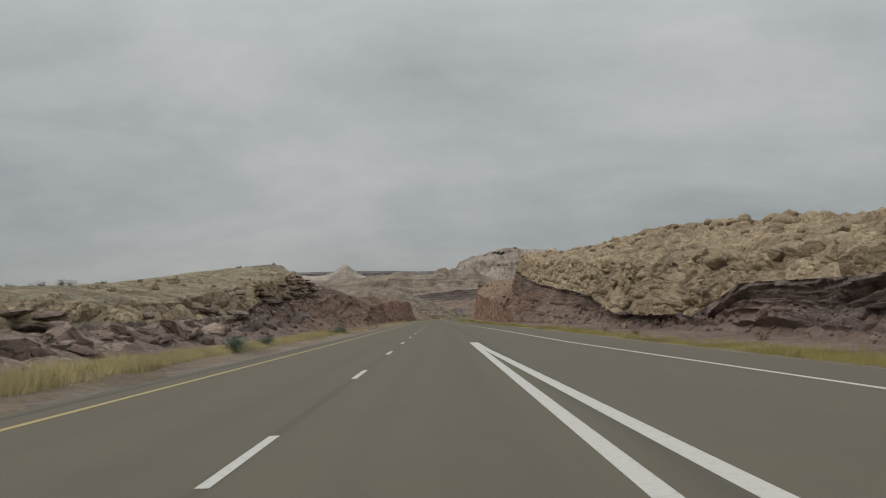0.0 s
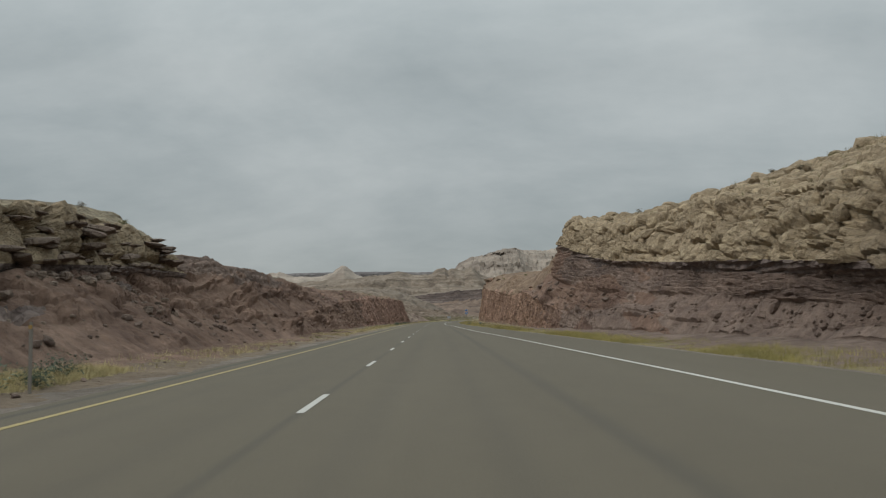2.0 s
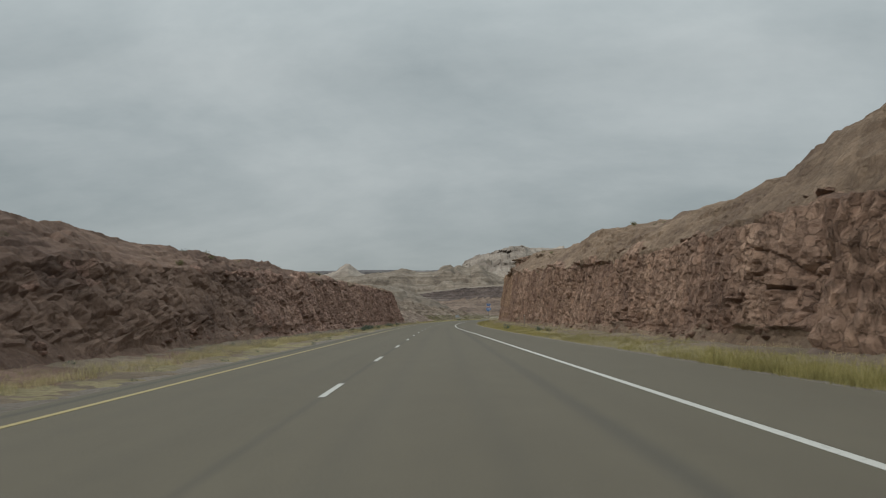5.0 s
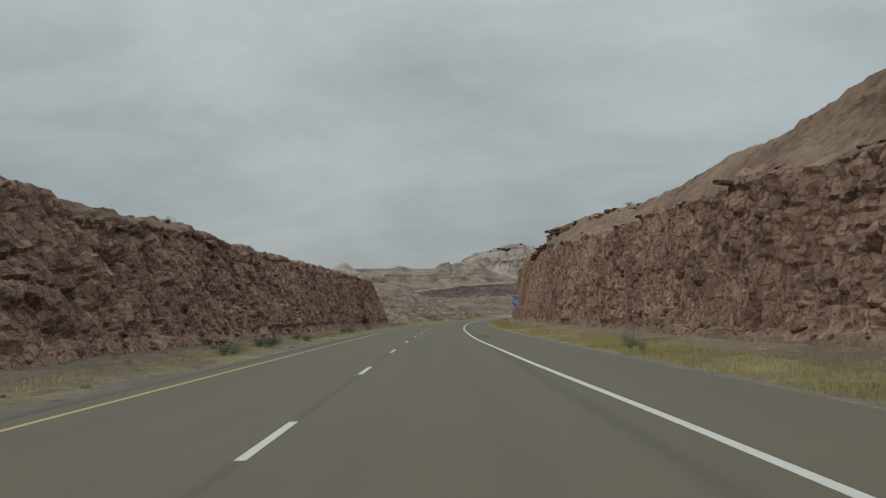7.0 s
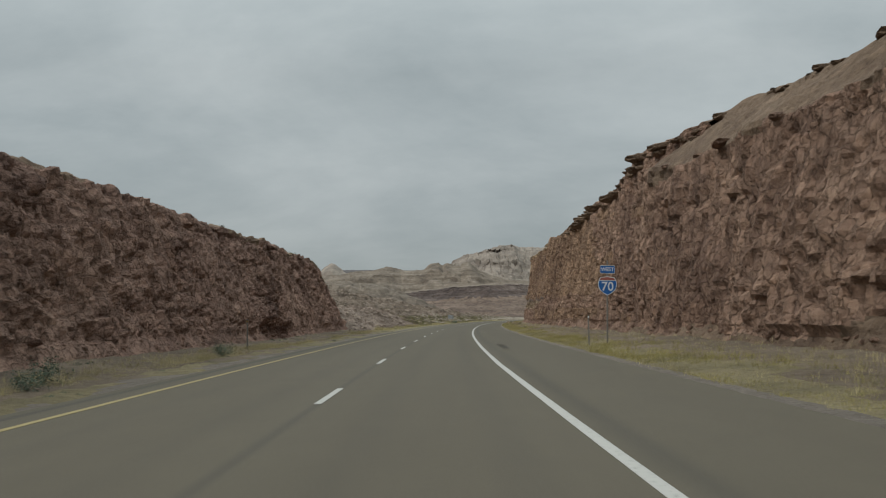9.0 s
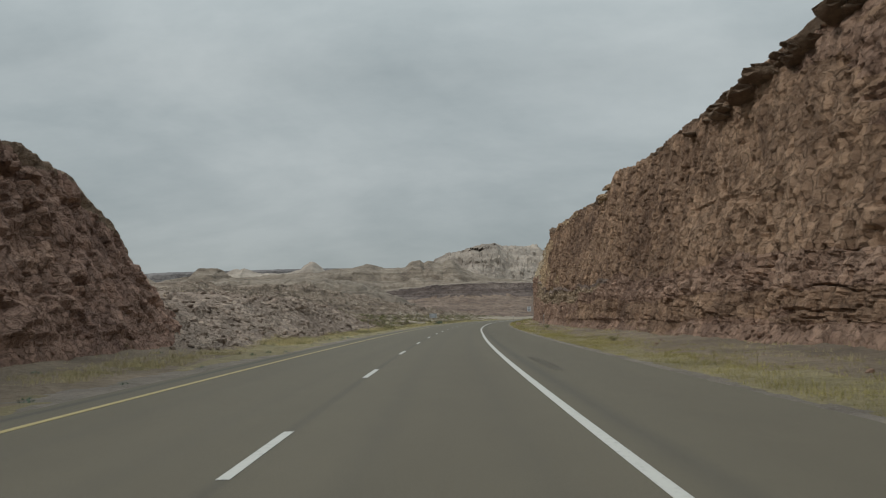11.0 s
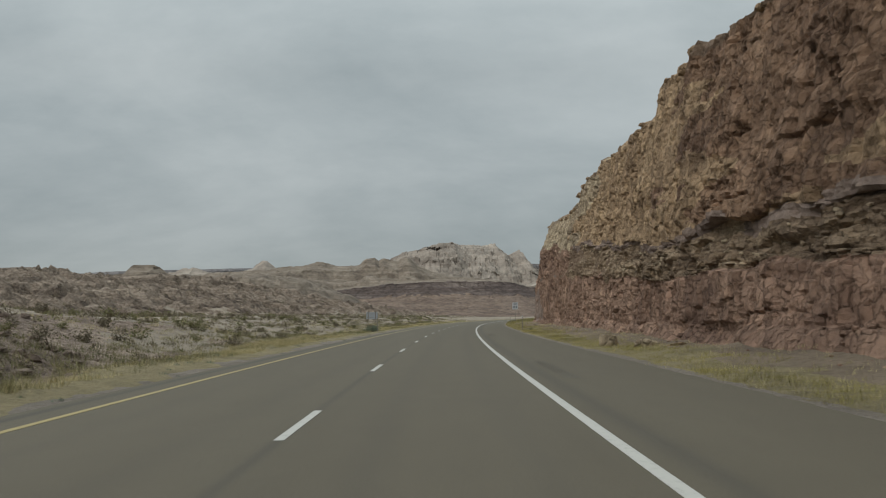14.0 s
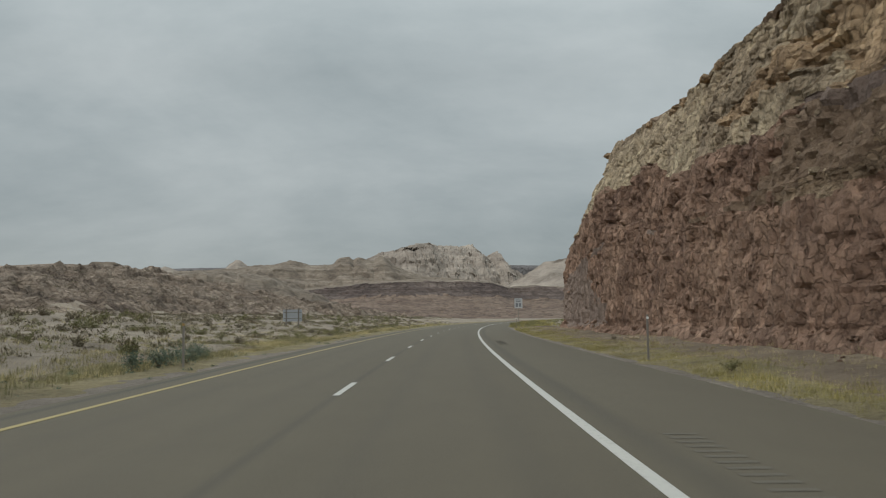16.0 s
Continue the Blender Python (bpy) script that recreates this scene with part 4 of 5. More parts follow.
def make_road():
    s = np.arange(-70, 1000, 2.0)
    us = np.linspace(0, 1, 9)
    left, right = np.full(len(s), -6.6), PAVE_R(s) + 0.12
    U = left[:, None] + (right - left)[:, None] * us
    S2 = np.repeat(s[:, None], len(us), 1)
    crown = 0.0
    top = place(S2, U, crown)
    co = np.concatenate([place(s, left - 0.1, -0.5)[:, None], top, place(s, right + 0.1, -0.5)[:, None]], 1)
    f = grid_faces(len(s), co.shape[1], True)
    me = mesh_of("road", co, f, [MAT["asphalt"]])
    uvl = me.uv_layers.new(name="UVMap")
    Uf = np.concatenate([left[:, None] - 0.1, U, right[:, None] + 0.1], 1)
    vi = np.zeros(len(me.loops), np.int32)
    me.loops.foreach_get("vertex_index", vi)
    sv = np.repeat(s, co.shape[1])
    uvl.data.foreach_set("uv", np.stack([sv[vi], Uf.reshape(-1)[vi]], 1).astype(np.float32).ravel())
    road = tagged(new("road", me), "worn brownish-grey asphalt highway", "road", kind="structure")

    def line(name, s, ua, ub, mat, label):
        co, f = ribbon(s, ua, ub, 0.005, 0.004)
        part(name, mesh_of(name, co, f, [MAT[mat]]), road, label=label)
    EDGE = table([(-70, 8.6), (0, 8.0), (15, 7.55), (42, 6.35), (75, 5.82), (110, 5.0), (125, 4.55), (142, 4.0), (165, 3.6), (205, 2.88), (217, 2.52), (229, 2.24), (243, 1.9), (257, 1.76), (274, 1.64), (290, 1.64), (330, 1.68), (357, 1.73), (370, 1.77), (392, 1.70), (1000, 1.68)])
    e = np.arange(-70, 1000, 2.0)
    line("edge_line", e, EDGE(e) - 0.075, EDGE(e) + 0.075, "white_paint", "solid white edge line")
    line("yellow_line", e, -5.71, -5.58, "yellow_paint", "solid faded yellow edge line")
    gs = np.arange(-70, 44.1, 1.0)
    line("gore_line", gs, 1.49, 1.73, "white_paint", "wide white merge line")
    line("gore_line", gs, table([(-70, 4.0), (7.5, 2.24), (26, 1.90), (34, 1.735), (45, 1.735)])(gs), table([(-70, 4.3), (7.5, 2.51), (26, 2.16), (34, 1.99), (45, 1.93)])(gs), "white_paint", "wide white merge line")
    for k in range(-6, 78):
        far = 10.03 + 12.192 * k
        ds = np.linspace(far - 3.05, far, 4)
        co, f = ribbon(ds, -2.04, -1.92, 0.005, 0.004)
        part("lane_dash", mesh_of("lane_dash", co, f, [MAT["white_paint"]]), road)
    return road


road = make_road()


def rumble(s0, s1, ua, ub):
    """Shallow ground-in rumble bars beside the edge line."""
    s = np.arange(s0, s1, 0.32)
    co = np.stack([place(s - 0.06, ua, 0.004), place(s + 0.06, ua, 0.004), place(s + 0.06, ub, 0.004), place(s - 0.06, ub, 0.004)], 1).reshape(-1, 3)
    me = mesh_of("rumble_strip", co, np.arange(len(co)).reshape(-1, 4)[:, ::-1], [MAT["groove"]])
    tagged(part("rumble_strip", me, road, label="row of shallow rumble bars"), kind="stuff")


MAT["groove"] = paint("worn_groove_asphalt", (0.096, 0.083, 0.061), 0.9)
for k in range(8):
    rumble(246 + 40 * k, 246 + 40 * k + 7, 2.45, 2.85)


def shoulder(name, side, s, a, b, label):
    n = 7
    f = np.minimum(np.linspace(0, 1.2, n), 1.0)
    S2 = np.repeat(s[:, None], n, 1)
    U = a(s)[:, None] + (b(s) - a(s))[:, None] * f + 0.12 * fbm(S2 / 1.7, S2 * 0 + 3, 7 + side, 3) * (f > 0.9)
    Z = 0.02 - 0.035 * (f < 0.05) - 0.03 * f + 0.035 * vnoise(S2 / 0.35, f * 5, 3) * (f > 0.1) - 0.4 * (np.arange(n) == n - 1)
    me = mesh_of(name, place(S2, side * U, Z), grid_faces(len(s), n, side > 0), [MAT["gravel"]])
    tagged(new(name, me), label, "shoulder", kind="structure")


shoulder("gravel_shoulder", -1, np.arange(-60, 760, 0.4), flat(6.5), flat(7.75), "grey-brown gravel shoulder beside the yellow line")
shoulder("gravel_shoulder", 1, np.arange(-60, 760, 0.4), plus(PAVE_R, -0.02), plus(PAVE_R, 0.5), "crumbled dark gravel edge of the pavement")

# ---- loose rock ----
def rock_mesh(name, seed, box, cuts=14, round_=0.10, mat="sandstone", small=True):
    """A block of stone: a ball cut flat by planes of its own, so that it has facets and worn edges."""
    rng = np.random.default_rng(seed)
    bm = bmesh.new()
    bmesh.ops.create_icosphere(bm, subdivisions=2 if small else 3, radius=1)
    co = np.array([v.co for v in bm.verts])
    d = rng.normal(size=(cuts, 3))
    d[:6] = [(1, 0, 0), (-1, 0, 0), (0, 1, 0), (0, -1, 0), (0, 0, 1), (0, 0, -1)]
    d[:6] += rng.normal(size=(6, 3)) * 0.22
    d /= np.linalg.norm(d, axis=1)[:, None]
    h = rng.uniform(0.46, 0.68, cuts)
    h[6:] = rng.uniform(0.58, 0.82, cuts - 6)
    dots = co @ d.T
    scale = np.min(np.where(dots > 0.02, h / np.maximum(dots, 0.02), 9), 1)
    scale = np.minimum(scale, 1.05)
    co = co * ((1 - round_) * scale + round_ * 0.72)[:, None]
    co += 0.05 * np.stack([fbm(co[:, 1] * 3 + 5 * k, co[:, 2] * 3 + co[:, 0] * 2, seed + k, 3) for k in range(3)], 1)
    co = co / 0.66 * (np.array(box) / 2)
    me = mesh_of(name, co, [[v.index for v in f.verts] for f in bm.faces], [MAT[mat]], None, True, 36)
    bm.free()
    return me


BLOCKS = {m: [rock_mesh("boulder", 40 + 7 * k + len(m), b, round_=0.34 if m in ("sandstone", "cream") else 0.14, mat=m) for k, b in enumerate([(1, 0.9, 0.75), (1.3, 0.9, 0.6), (0.9, 1, 0.9), (1.5, 1, 0.55), (1, 0.8, 0.8), (1.2, 1.1, 0.7)])] for m in ("sandstone", "talus", "red", "cream", "red_dark", "tan", "rubble", "slope", "earth")}
SLABS = {m: [rock_mesh("slab", 90 + 5 * k, b, round_=0.12, mat=m) for k, b in enumerate([(1.6, 1.2, 0.34), (1.2, 1.0, 0.28), (2.0, 1.3, 0.42), (1.3, 1.4, 0.36)])] for m in ("tan", "slope", "rubble", "red")}


def strew(parent, g, band, f_range, s_range, count, sizes, meshes, seed, name, sink=0.3, flat_=0.35, out=0.0):
    """Stones along a band of the cutting, each one a piece of it."""
    rng = np.random.default_rng(seed)
    for _ in range(count):
        s, f = rng.uniform(*s_range), rng.uniform(*f_range)
        u, z = on_strip(g, s, band, f)
        size = sizes[0] + (sizes[1] - sizes[0]) * rng.random() ** 2.0
        m = spot(s, u - g["side"] * out * size, z + (0.5 - sink) * size * 0.6, rng.uniform(0, 6.3) if flat_ > 0.2 else rng.uniform(-0.5, 0.5), size, (rng.uniform(-flat_, flat_), rng.uniform(-flat_, flat_)))
        part(name, meshes[int(rng.integers(len(meshes)))], parent, m=m)


strew(cliff_a, STRIPS["ra"], 5, (0.4, 0.95), (15, 150), 24, (0.8, 1.8), BLOCKS["sandstone"], 1, "boulder", 0.95, 0.25)
strew(cliff_a, STRIPS["ra"], 6, (0.02, 0.5), (15, 152), 70, (0.5, 1.6), BLOCKS["sandstone"], 2, "boulder", 0.6, 0.4)
strew(cliff_a, STRIPS["ra"], 6, (0.5, 0.98), (45, 150), 75, (0.8, 1.8), BLOCKS["sandstone"], 3, "boulder", 0.45, 0.4)
for k_, (s_, f_, q_) in enumerate([(113.5, 0.22, 1.6), (115.6, 0.24, 1.8), (117.2, 0.22, 1.4), (123.5, 0.18, 1.5)]):
    u_, z_ = on_strip(STRIPS["ra"], s_, 6, f_)
    part("boulder", BLOCKS["sandstone"][(0, 2, 4)[k_ % 3]], cliff_a, m=spot(s_, u_, z_ - 0.08 * q_, 1.3 * k_, q_))
strew(cliff_a, STRIPS["ra"], 2, (0.02, 0.9), (20, 160), 70, (0.2, 0.8), BLOCKS["talus"], 4, "fallen_stone", 0.6, 0.5)
strew(cliff_e, STRIPS["la"], 4, (0.02, 0.95), (8, 98), 44, (0.5, 1.4), SLABS["rubble"], 5, "slab", 0.9, 0.15)
strew(cliff_e, STRIPS["la"], 4, (0.0, 0.9), (84, 106), 40, (0.5, 1.2), SLABS["rubble"], 25, "slab", 0.7, 0.2, 0.1)
strew(cliff_e, STRIPS["la"], 2, (0.0, 1.0), (5, 46), 120, (0.5, 2.0), BLOCKS["rubble"], 6, "boulder", 0.75, 0.4)
strew(cliff_e, STRIPS["la"], 5, (0.0, 1.0), (5, 98), 40, (0.4, 1.1), BLOCKS["sandstone"], 7, "boulder", 0.6, 0.3)
strew(cliff_e, STRIPS["la"], 1, (0.2, 1.0), (5, 80), 50, (0.25, 0.9), BLOCKS["talus"], 8, "fallen_stone", 0.4, 0.5)
strew(cliff_b, STRIPS["rb"], 3, (0.85, 1.0), (258, 312), 46, (0.4, 1.1), SLABS["slope"], 9, "slab", 1.0, 0.1)
strew(cliff_b, STRIPS["rb"], 3, (0.0, 0.12), (160, 312), 60, (0.3, 0.9), SLABS["red"], 10, "slab", 0.9, 0.15, 0.0)
strew(cliff_b, STRIPS["rb"], 1, (0.0, 1.0), (145, 312), 70, (0.12, 0.5), BLOCKS["red"], 11, "fallen_stone", 0.3, 0.5)
strew(cliff_d, STRIPS["rd"], 6, (0.9, 1.0), (298, 352), 80, (0.5, 1.4), SLABS["slope"], 12, "slab", 0.95, 0.12, 0.0)
strew(cliff_d, STRIPS["rd"], 6, (0.95, 1.0), (374, 530), 40, (0.4, 1.0), BLOCKS["tan"], 13, "block", 1.05, 0.2)
strew(cliff_d, STRIPS["rd"], 1, (0.0, 1.0), (300, 535), 90, (0.12, 0.5), BLOCKS["red"], 16, "fallen_stone", 0.3, 0.5)
strew(cliff_f, STRIPS["lb"], 1, (0.0, 1.0), (112, 160), 70, (0.12, 0.5), BLOCKS["earth"], 17, "fallen_stone", 0.4, 0.5)
strew(cliff_g, STRIPS["lc"], 2, (0.92, 1.0), (170, 338), 36, (0.3, 0.9), BLOCKS["red_dark"], 18, "block", 0.7, 0.2)
strew(cliff_g, STRIPS["lc"], 1, (0.0, 1.0), (150, 345), 60, (0.12, 0.5), BLOCKS["red_dark"], 19, "fallen_stone", 0.3, 0.5)


def rubble(name, g, band, s_range, f_range, count, sizes, mat, seed, label, patch=0.5):
    """Countless small broken stones lying on a band."""
    rng = np.random.default_rng(seed)
    bm = bmesh.new()
    bmesh.ops.create_icosphere(bm, subdivisions=1, radius=0.5)
    ico = np.array([v.co for v in bm.verts])
    fc = np.array([[v.index for v in f.verts] for f in bm.faces])
    bm.free()
    s, f = rng.uniform(*s_range, count), rng.uniform(*f_range, count)
    keep = rng.random(count) < np.clip(patch + 1.6 * fbm(s / 6, f * 3, seed + 4), 0.08, 1)
    s, f = s[keep], f[keep]
    n = len(s)
    i = np.clip(np.searchsorted(g["s"], s), 0, len(g["s"]) - 1)
    js = np.nonzero(g["B"] == band)[0]
    j = js[np.clip((f * len(js)).astype(int), 0, len(js) - 1)]
    p = place(g["s"][i], g["side"] * g["W"][i, j], g["Z"][i, j])
    size = sizes[0] + (sizes[1] - sizes[0]) * rng.random(n) ** 3
    v = ico[None] * (1 + rng.uniform(-0.3, 0.3, (n, len(ico), 1)))
    v = np.clip(v, -0.36, 0.36) * rng.uniform(0.7, 1.3, (n, 1, 3)) * np.array([1, 1, 0.7])
    a, t = rng.uniform(0, 6.3, n), rng.uniform(-0.5, 0.5, n)
    ca, sa, ct, st = (q[:, None] for q in (np.cos(a), np.sin(a), np.cos(t), np.sin(t)))
    x, y, z = v[..., 0], v[..., 1] * ct - v[..., 2] * st, v[..., 1] * st + v[..., 2] * ct
    v = np.stack([x * ca - y * sa, x * sa + y * ca, z], -1) * size[:, None, None] + p[:, None] + np.array([0, 0, 1]) * (0.12 * size)[:, None, None]
    tri = (fc[None] + (np.arange(n) * len(ico))[:, None, None]).reshape(-1, 3)
    tagged(new(name, mesh_of(name, v, tri, [MAT[mat]])), label, "rubble", kind="stuff")


rubble("scree_stones", STRIPS["ra"], 2, (0, 160), (0, 1), 1500, (0.08, 0.5), "talus", 1, "broken stones on the dark scree slope")
rubble("scree_stones", STRIPS["ra"], 1, (0, 160), (0, 1), 700, (0.06, 0.4), "talus", 2, "broken stones at the scree foot")
rubble("ledge_rubble", STRIPS["la"], 2, (-5, 100), (0, 1), 1300, (0.12, 0.8), "rubble", 3, "broken sandstone rubble on the slope")
rubble("ledge_rubble", STRIPS["la"], 1, (-5, 110), (0, 1), 700, (0.1, 0.5), "talus", 4, "broken stones at the slope foot")
rubble("slope_stones", STRIPS["lb"], 1, (108, 165), (0, 1), 500, (0.06, 0.35), "earth", 5, "small dark red stones on the earth slope")
rubble("foot_stones", STRIPS["lc"], 1, (150, 345), (0, 1), 1000, (0.06, 0.4), "red_dark", 6, "small red stones at the foot of the cut")
rubble("foot_stones", STRIPS["rb"], 1, (150, 310), (0, 1), 800, (0.05, 0.35), "red", 7, "small red-brown stones at the foot of the cut")
rubble("foot_stones", STRIPS["rd"], 1, (300, 540), (0, 1), 1300, (0.05, 0.4), "red", 8, "small red-brown stones at the foot of the cut")
rubble("verge_stones", STRIPS["la"], 0, (70, 116), (0.25, 1), 500, (0.03, 0.2), "talus", 21, "small stones strewn on the bare verge")
rubble("verge_stones", STRIPS["lb"], 0, (112, 150), (0.25, 1), 400, (0.03, 0.18), "earth", 22, "small stones strewn on the bare verge")
rubble("verge_stones", STRIPS["rd"], 0, (300, 540), (0.5, 1), 700, (0.04, 0.2), "red", 9, "small stones strewn on the verge")
rubble("bank_rubble", STRIPS["le"], 1, (335, 412), (0, 1), 1500, (0.08, 0.5), "rubble", 10, "broken brown stones covering the bank", 0.7)
rubble("bank_rubble", STRIPS["le"], 2, (335, 418), (0, 1), 1500, (0.08, 0.6), "rubble", 11, "broken brown stones covering the bank", 0.7)
rubble("bank_rubble", STRIPS["le"], 3, (335, 640), (0, 1), 900, (0.1, 0.6), "rubble", 12, "grey stones scattered over the scrubland", 0.3)
rubble("bed_slabs", STRIPS["rd"], 4, (405, 470), (0, 1), 420, (0.12, 0.45), "cream", 13, "thin broken beds of pale sandstone in the cut", 0.5)


def loose_boulder(s, u, box, mat, label, turn=0.0):
    me = rock_mesh("fallen_boulder", int(s * 7) % 997, box, 12, 0.05, mat, False)
    ob = tagged(new("fallen_boulder", me), label, "boulder", "boulders fallen on the verge")
    ob.matrix_world = spot(s, u, box[2] * 0.42, turn)


loose_boulder(422.8, 6.6, (0.62, 0.55, 0.6), "cream", "pale squarish sandstone boulder on the grassy verge", 0.4)
loose_boulder(420.6, 7.6, (0.8, 0.6, 0.4), "cream", "low pale stone lying on the grassy verge")
loose_boulder(419.3, 8.4, (0.9, 0.5, 0.3), "tan", "flat tan stone lying on the grassy verge", 0.7)
loose_boulder(71.0, 13.7, (1.0, 0.5, 0.35), "sandstone", "tilted pale slab fallen on the scree foot", 0.3)
loose_boulder(66.0, 14.3, (0.8, 0.35, 0.55), "sandstone", "pale block fallen below the overhanging cap", 0.9)
loose_boulder(486.0, 9.0, (0.7, 0.6, 0.4), "cream", "small pale stone at the foot of the cut")
loose_boulder(218.5, 9.6, (0.7, 0.5, 0.3), "tan", "small tan stone at the foot of the cut", 0.4)


# ---- plants ----
def leaf_mat(name, a, b, c):
    m, nt, bsdf = nodes_of(name)
    geo = nt.nodes.new("ShaderNodeNewGeometry")
    info = nt.nodes.new("ShaderNodeObjectInfo")
    col = ramp_of(nt, geo.outputs["Random Per Island"], [(0.0, a), (0.5, b), (1.0, c)])
    tc = nt.nodes.new("ShaderNodeTexCoord").outputs["Object"]
    col = mix_rgb(nt, 0.7, col, ramp_of(nt, tex_noise(nt, tc, 0.35, 4, 0.6), [(0.35, (0.6, 0.6, 0.55)), (0.65, (1.25, 1.2, 1.1))]), "MULTIPLY")
    nt.links.new(col, bsdf.inputs["Base Color"])
    bsdf.inputs["Roughness"].default_value = 0.85
    bsdf.inputs["Specular IOR Level"].default_value = 0.15
    return m


MAT["straw"] = leaf_mat("dry_straw_grass", (0.52, 0.45, 0.265), (0.42, 0.36, 0.20), (0.30, 0.27, 0.14))
MAT["green_grass"] = leaf_mat("yellow_green_grass", (0.20, 0.19, 0.072), (0.30, 0.265, 0.105), (0.41, 0.345, 0.16))
MAT["sage"] = leaf_mat("grey_green_sage_leaves", (0.080, 0.118, 0.088), (0.115, 0.155, 0.118), (0.155, 0.185, 0.145))
MAT["rabbitbrush"] = leaf_mat("olive_brush_leaves", (0.140, 0.142, 0.070), (0.190, 0.182, 0.092), (0.255, 0.228, 0.122))
MAT["dry_brush"] = leaf_mat("grey_brown_dry_brush", (0.13, 0.11, 0.08), (0.17, 0.145, 0.105), (0.22, 0.19, 0.135))
MAT["stem"] = leaf_mat("woody_stem", (0.10, 0.078, 0.055), (0.12, 0.09, 0.066), (0.14, 0.11, 0.08))


def blades(s, u, z, height, width, lean, rng):
    """Grass blades: one narrow leaning triangle each."""
    n = len(s)
    a = rng.uniform(0, 2 * np.pi, n)
    root = place(s, u, z)
    side = np.stack([np.cos(a), np.sin(a), 0 * a], 1) * (width / 2)[:, None]
    tip = np.stack([-np.sin(a), np.cos(a), 0 * a], 1) * (lean * height)[:, None]
    top = root + tip + np.array([0, 0, 1]) * height[:, None]
    co = np.stack([root - side, root + side, top], 1).reshape(-1, 3)
    return co, np.arange(3 * n).reshape(-1, 3)


def grass(name, g, band, s_range, f_fun, tufts, per, height, width, mat, seed, label, clump=0.0):
    rng = np.random.default_rng(seed)
    s = rng.uniform(*s_range, tufts)
    f = f_fun(rng, tufts)
    keep = rng.random(tufts) < np.clip(0.62 + 1.5 * fbm(s / 5.0, f * 4, seed + 3), clump, 1)
    s, f = s[keep], f[keep]
    i = np.clip(np.searchsorted(g["s"], s), 0, len(g["s"]) - 1)
    js = np.nonzero(g["B"] == band)[0]
    j = js[np.clip((f * len(js)).astype(int), 0, len(js) - 1)]
    j1 = np.clip(j + 1, 0, g["W"].shape[1] - 1)
    fr = (f * len(js)) % 1.0
    w = g["W"][i, j] * (1 - fr) + g["W"][i, j1] * fr
    z = g["Z"][i, j] * (1 - fr) + g["Z"][i, j1] * fr
    n = len(s)
    tall = rng.uniform(0.6, 1.2, n) * np.clip(0.85 + 0.9 * fbm(s / 9, w / 2, seed + 5), 0.4, 1.5)
    S, Wd, Zz, T = (np.repeat(q, per) for q in (s, w, z, tall))
    k = n * per
    S = S + rng.normal(0, 0.10, k)
    Wd = Wd + rng.normal(0, 0.09, k)
    co, tri = blades(S, g["side"] * Wd, Zz - 0.03, height * T * rng.uniform(0.55, 1.1, k), width * rng.uniform(0.6, 1.3, k), rng.uniform(0.1, 0.75, k), rng)
    tagged(new(name, mesh_of(name, co, tri, [MAT[mat]])), label, "grass", kind="stuff")


near_edge = lambda rng, n: np.clip(np.abs(rng.normal(0, 0.26, n)) + 0.06, 0, 0.98)
all_over = lambda rng, n: rng.uniform(0.02, 0.98, n)
grass("verge_grass", STRIPS["ra"], 0, (16, 162), lambda r, n: np.clip(np.abs(r.normal(0, 0.17, n)) + 0.05, 0, 0.98), 20000, 14, 0.28, 0.009, "green_grass", 1, "yellow-green grass strip along the road edge", 0.1)
grass("verge_grass", STRIPS["rb"], 0, (150, 310), near_edge, 12000, 14, 0.24, 0.009, "green_grass", 2, "yellow-green grass strip along the road edge", 0.1)
grass("verge_grass", STRIPS["rd"], 0, (298, 545), near_edge, 16000, 14, 0.18, 0.009, "green_grass", 3, "yellow-green grass strip along the road edge", 0.1)
grass("dry_grass", STRIPS["rb"], 0, (150, 310), all_over, 4500, 10, 0.18, 0.011, "straw", 4, "dry straw-coloured grass on the verge")
grass("dry_grass", STRIPS["rd"], 0, (298, 545), all_over, 4800, 10, 0.16, 0.011, "straw", 5, "dry straw-coloured grass on the verge")
grass("dry_grass", STRIPS["la"], 0, (4, 78), lambda r, n: r.uniform(0.36, 0.68, n), 15000, 14, 0.36, 0.009, "straw", 6, "pale dry grass along the road edge")
grass("dry_grass", STRIPS["la"], 0, (76, 114), lambda r, n: r.uniform(0.25, 0.8, n), 450, 10, 0.24, 0.018, "straw", 17, "sparse pale dry grass on the bare verge")
grass("dry_grass", STRIPS["lb"], 0, (112, 150), lambda r, n: r.uniform(0.25, 0.9, n), 900, 9, 0.22, 0.02, "straw", 7, "sparse pale dry grass along the road edge")
grass("dry_grass", STRIPS["lc"], 0, (148, 350), lambda r, n: np.clip(0.30 + np.abs(r.normal(0, 0.2, n)), 0, 0.98), 8500, 14, 0.22, 0.009, "straw", 8, "pale dry grass along the road edge")
grass("dry_grass", STRIPS["le"], 0, (345, 620), lambda r, n: r.uniform(0.42, 0.99, n), 12000, 12, 0.26, 0.010, "straw", 9, "pale dry grass along the road edge")
grass("green_verge_grass", STRIPS["le"], 0, (345, 620), lambda r, n: r.uniform(0.42, 0.99, n), 9000, 12, 0.24, 0.010, "rabbitbrush", 10, "yellow-green grass along the road edge")
grass("scrub_grass", STRIPS["le"], 1, (398, 560), lambda r, n: np.clip(np.abs(r.normal(0, 0.3, n)), 0, 0.98), 6000, 11, 0.26, 0.012, "rabbitbrush", 18, "olive bunch grass beside the verge", 0.1)
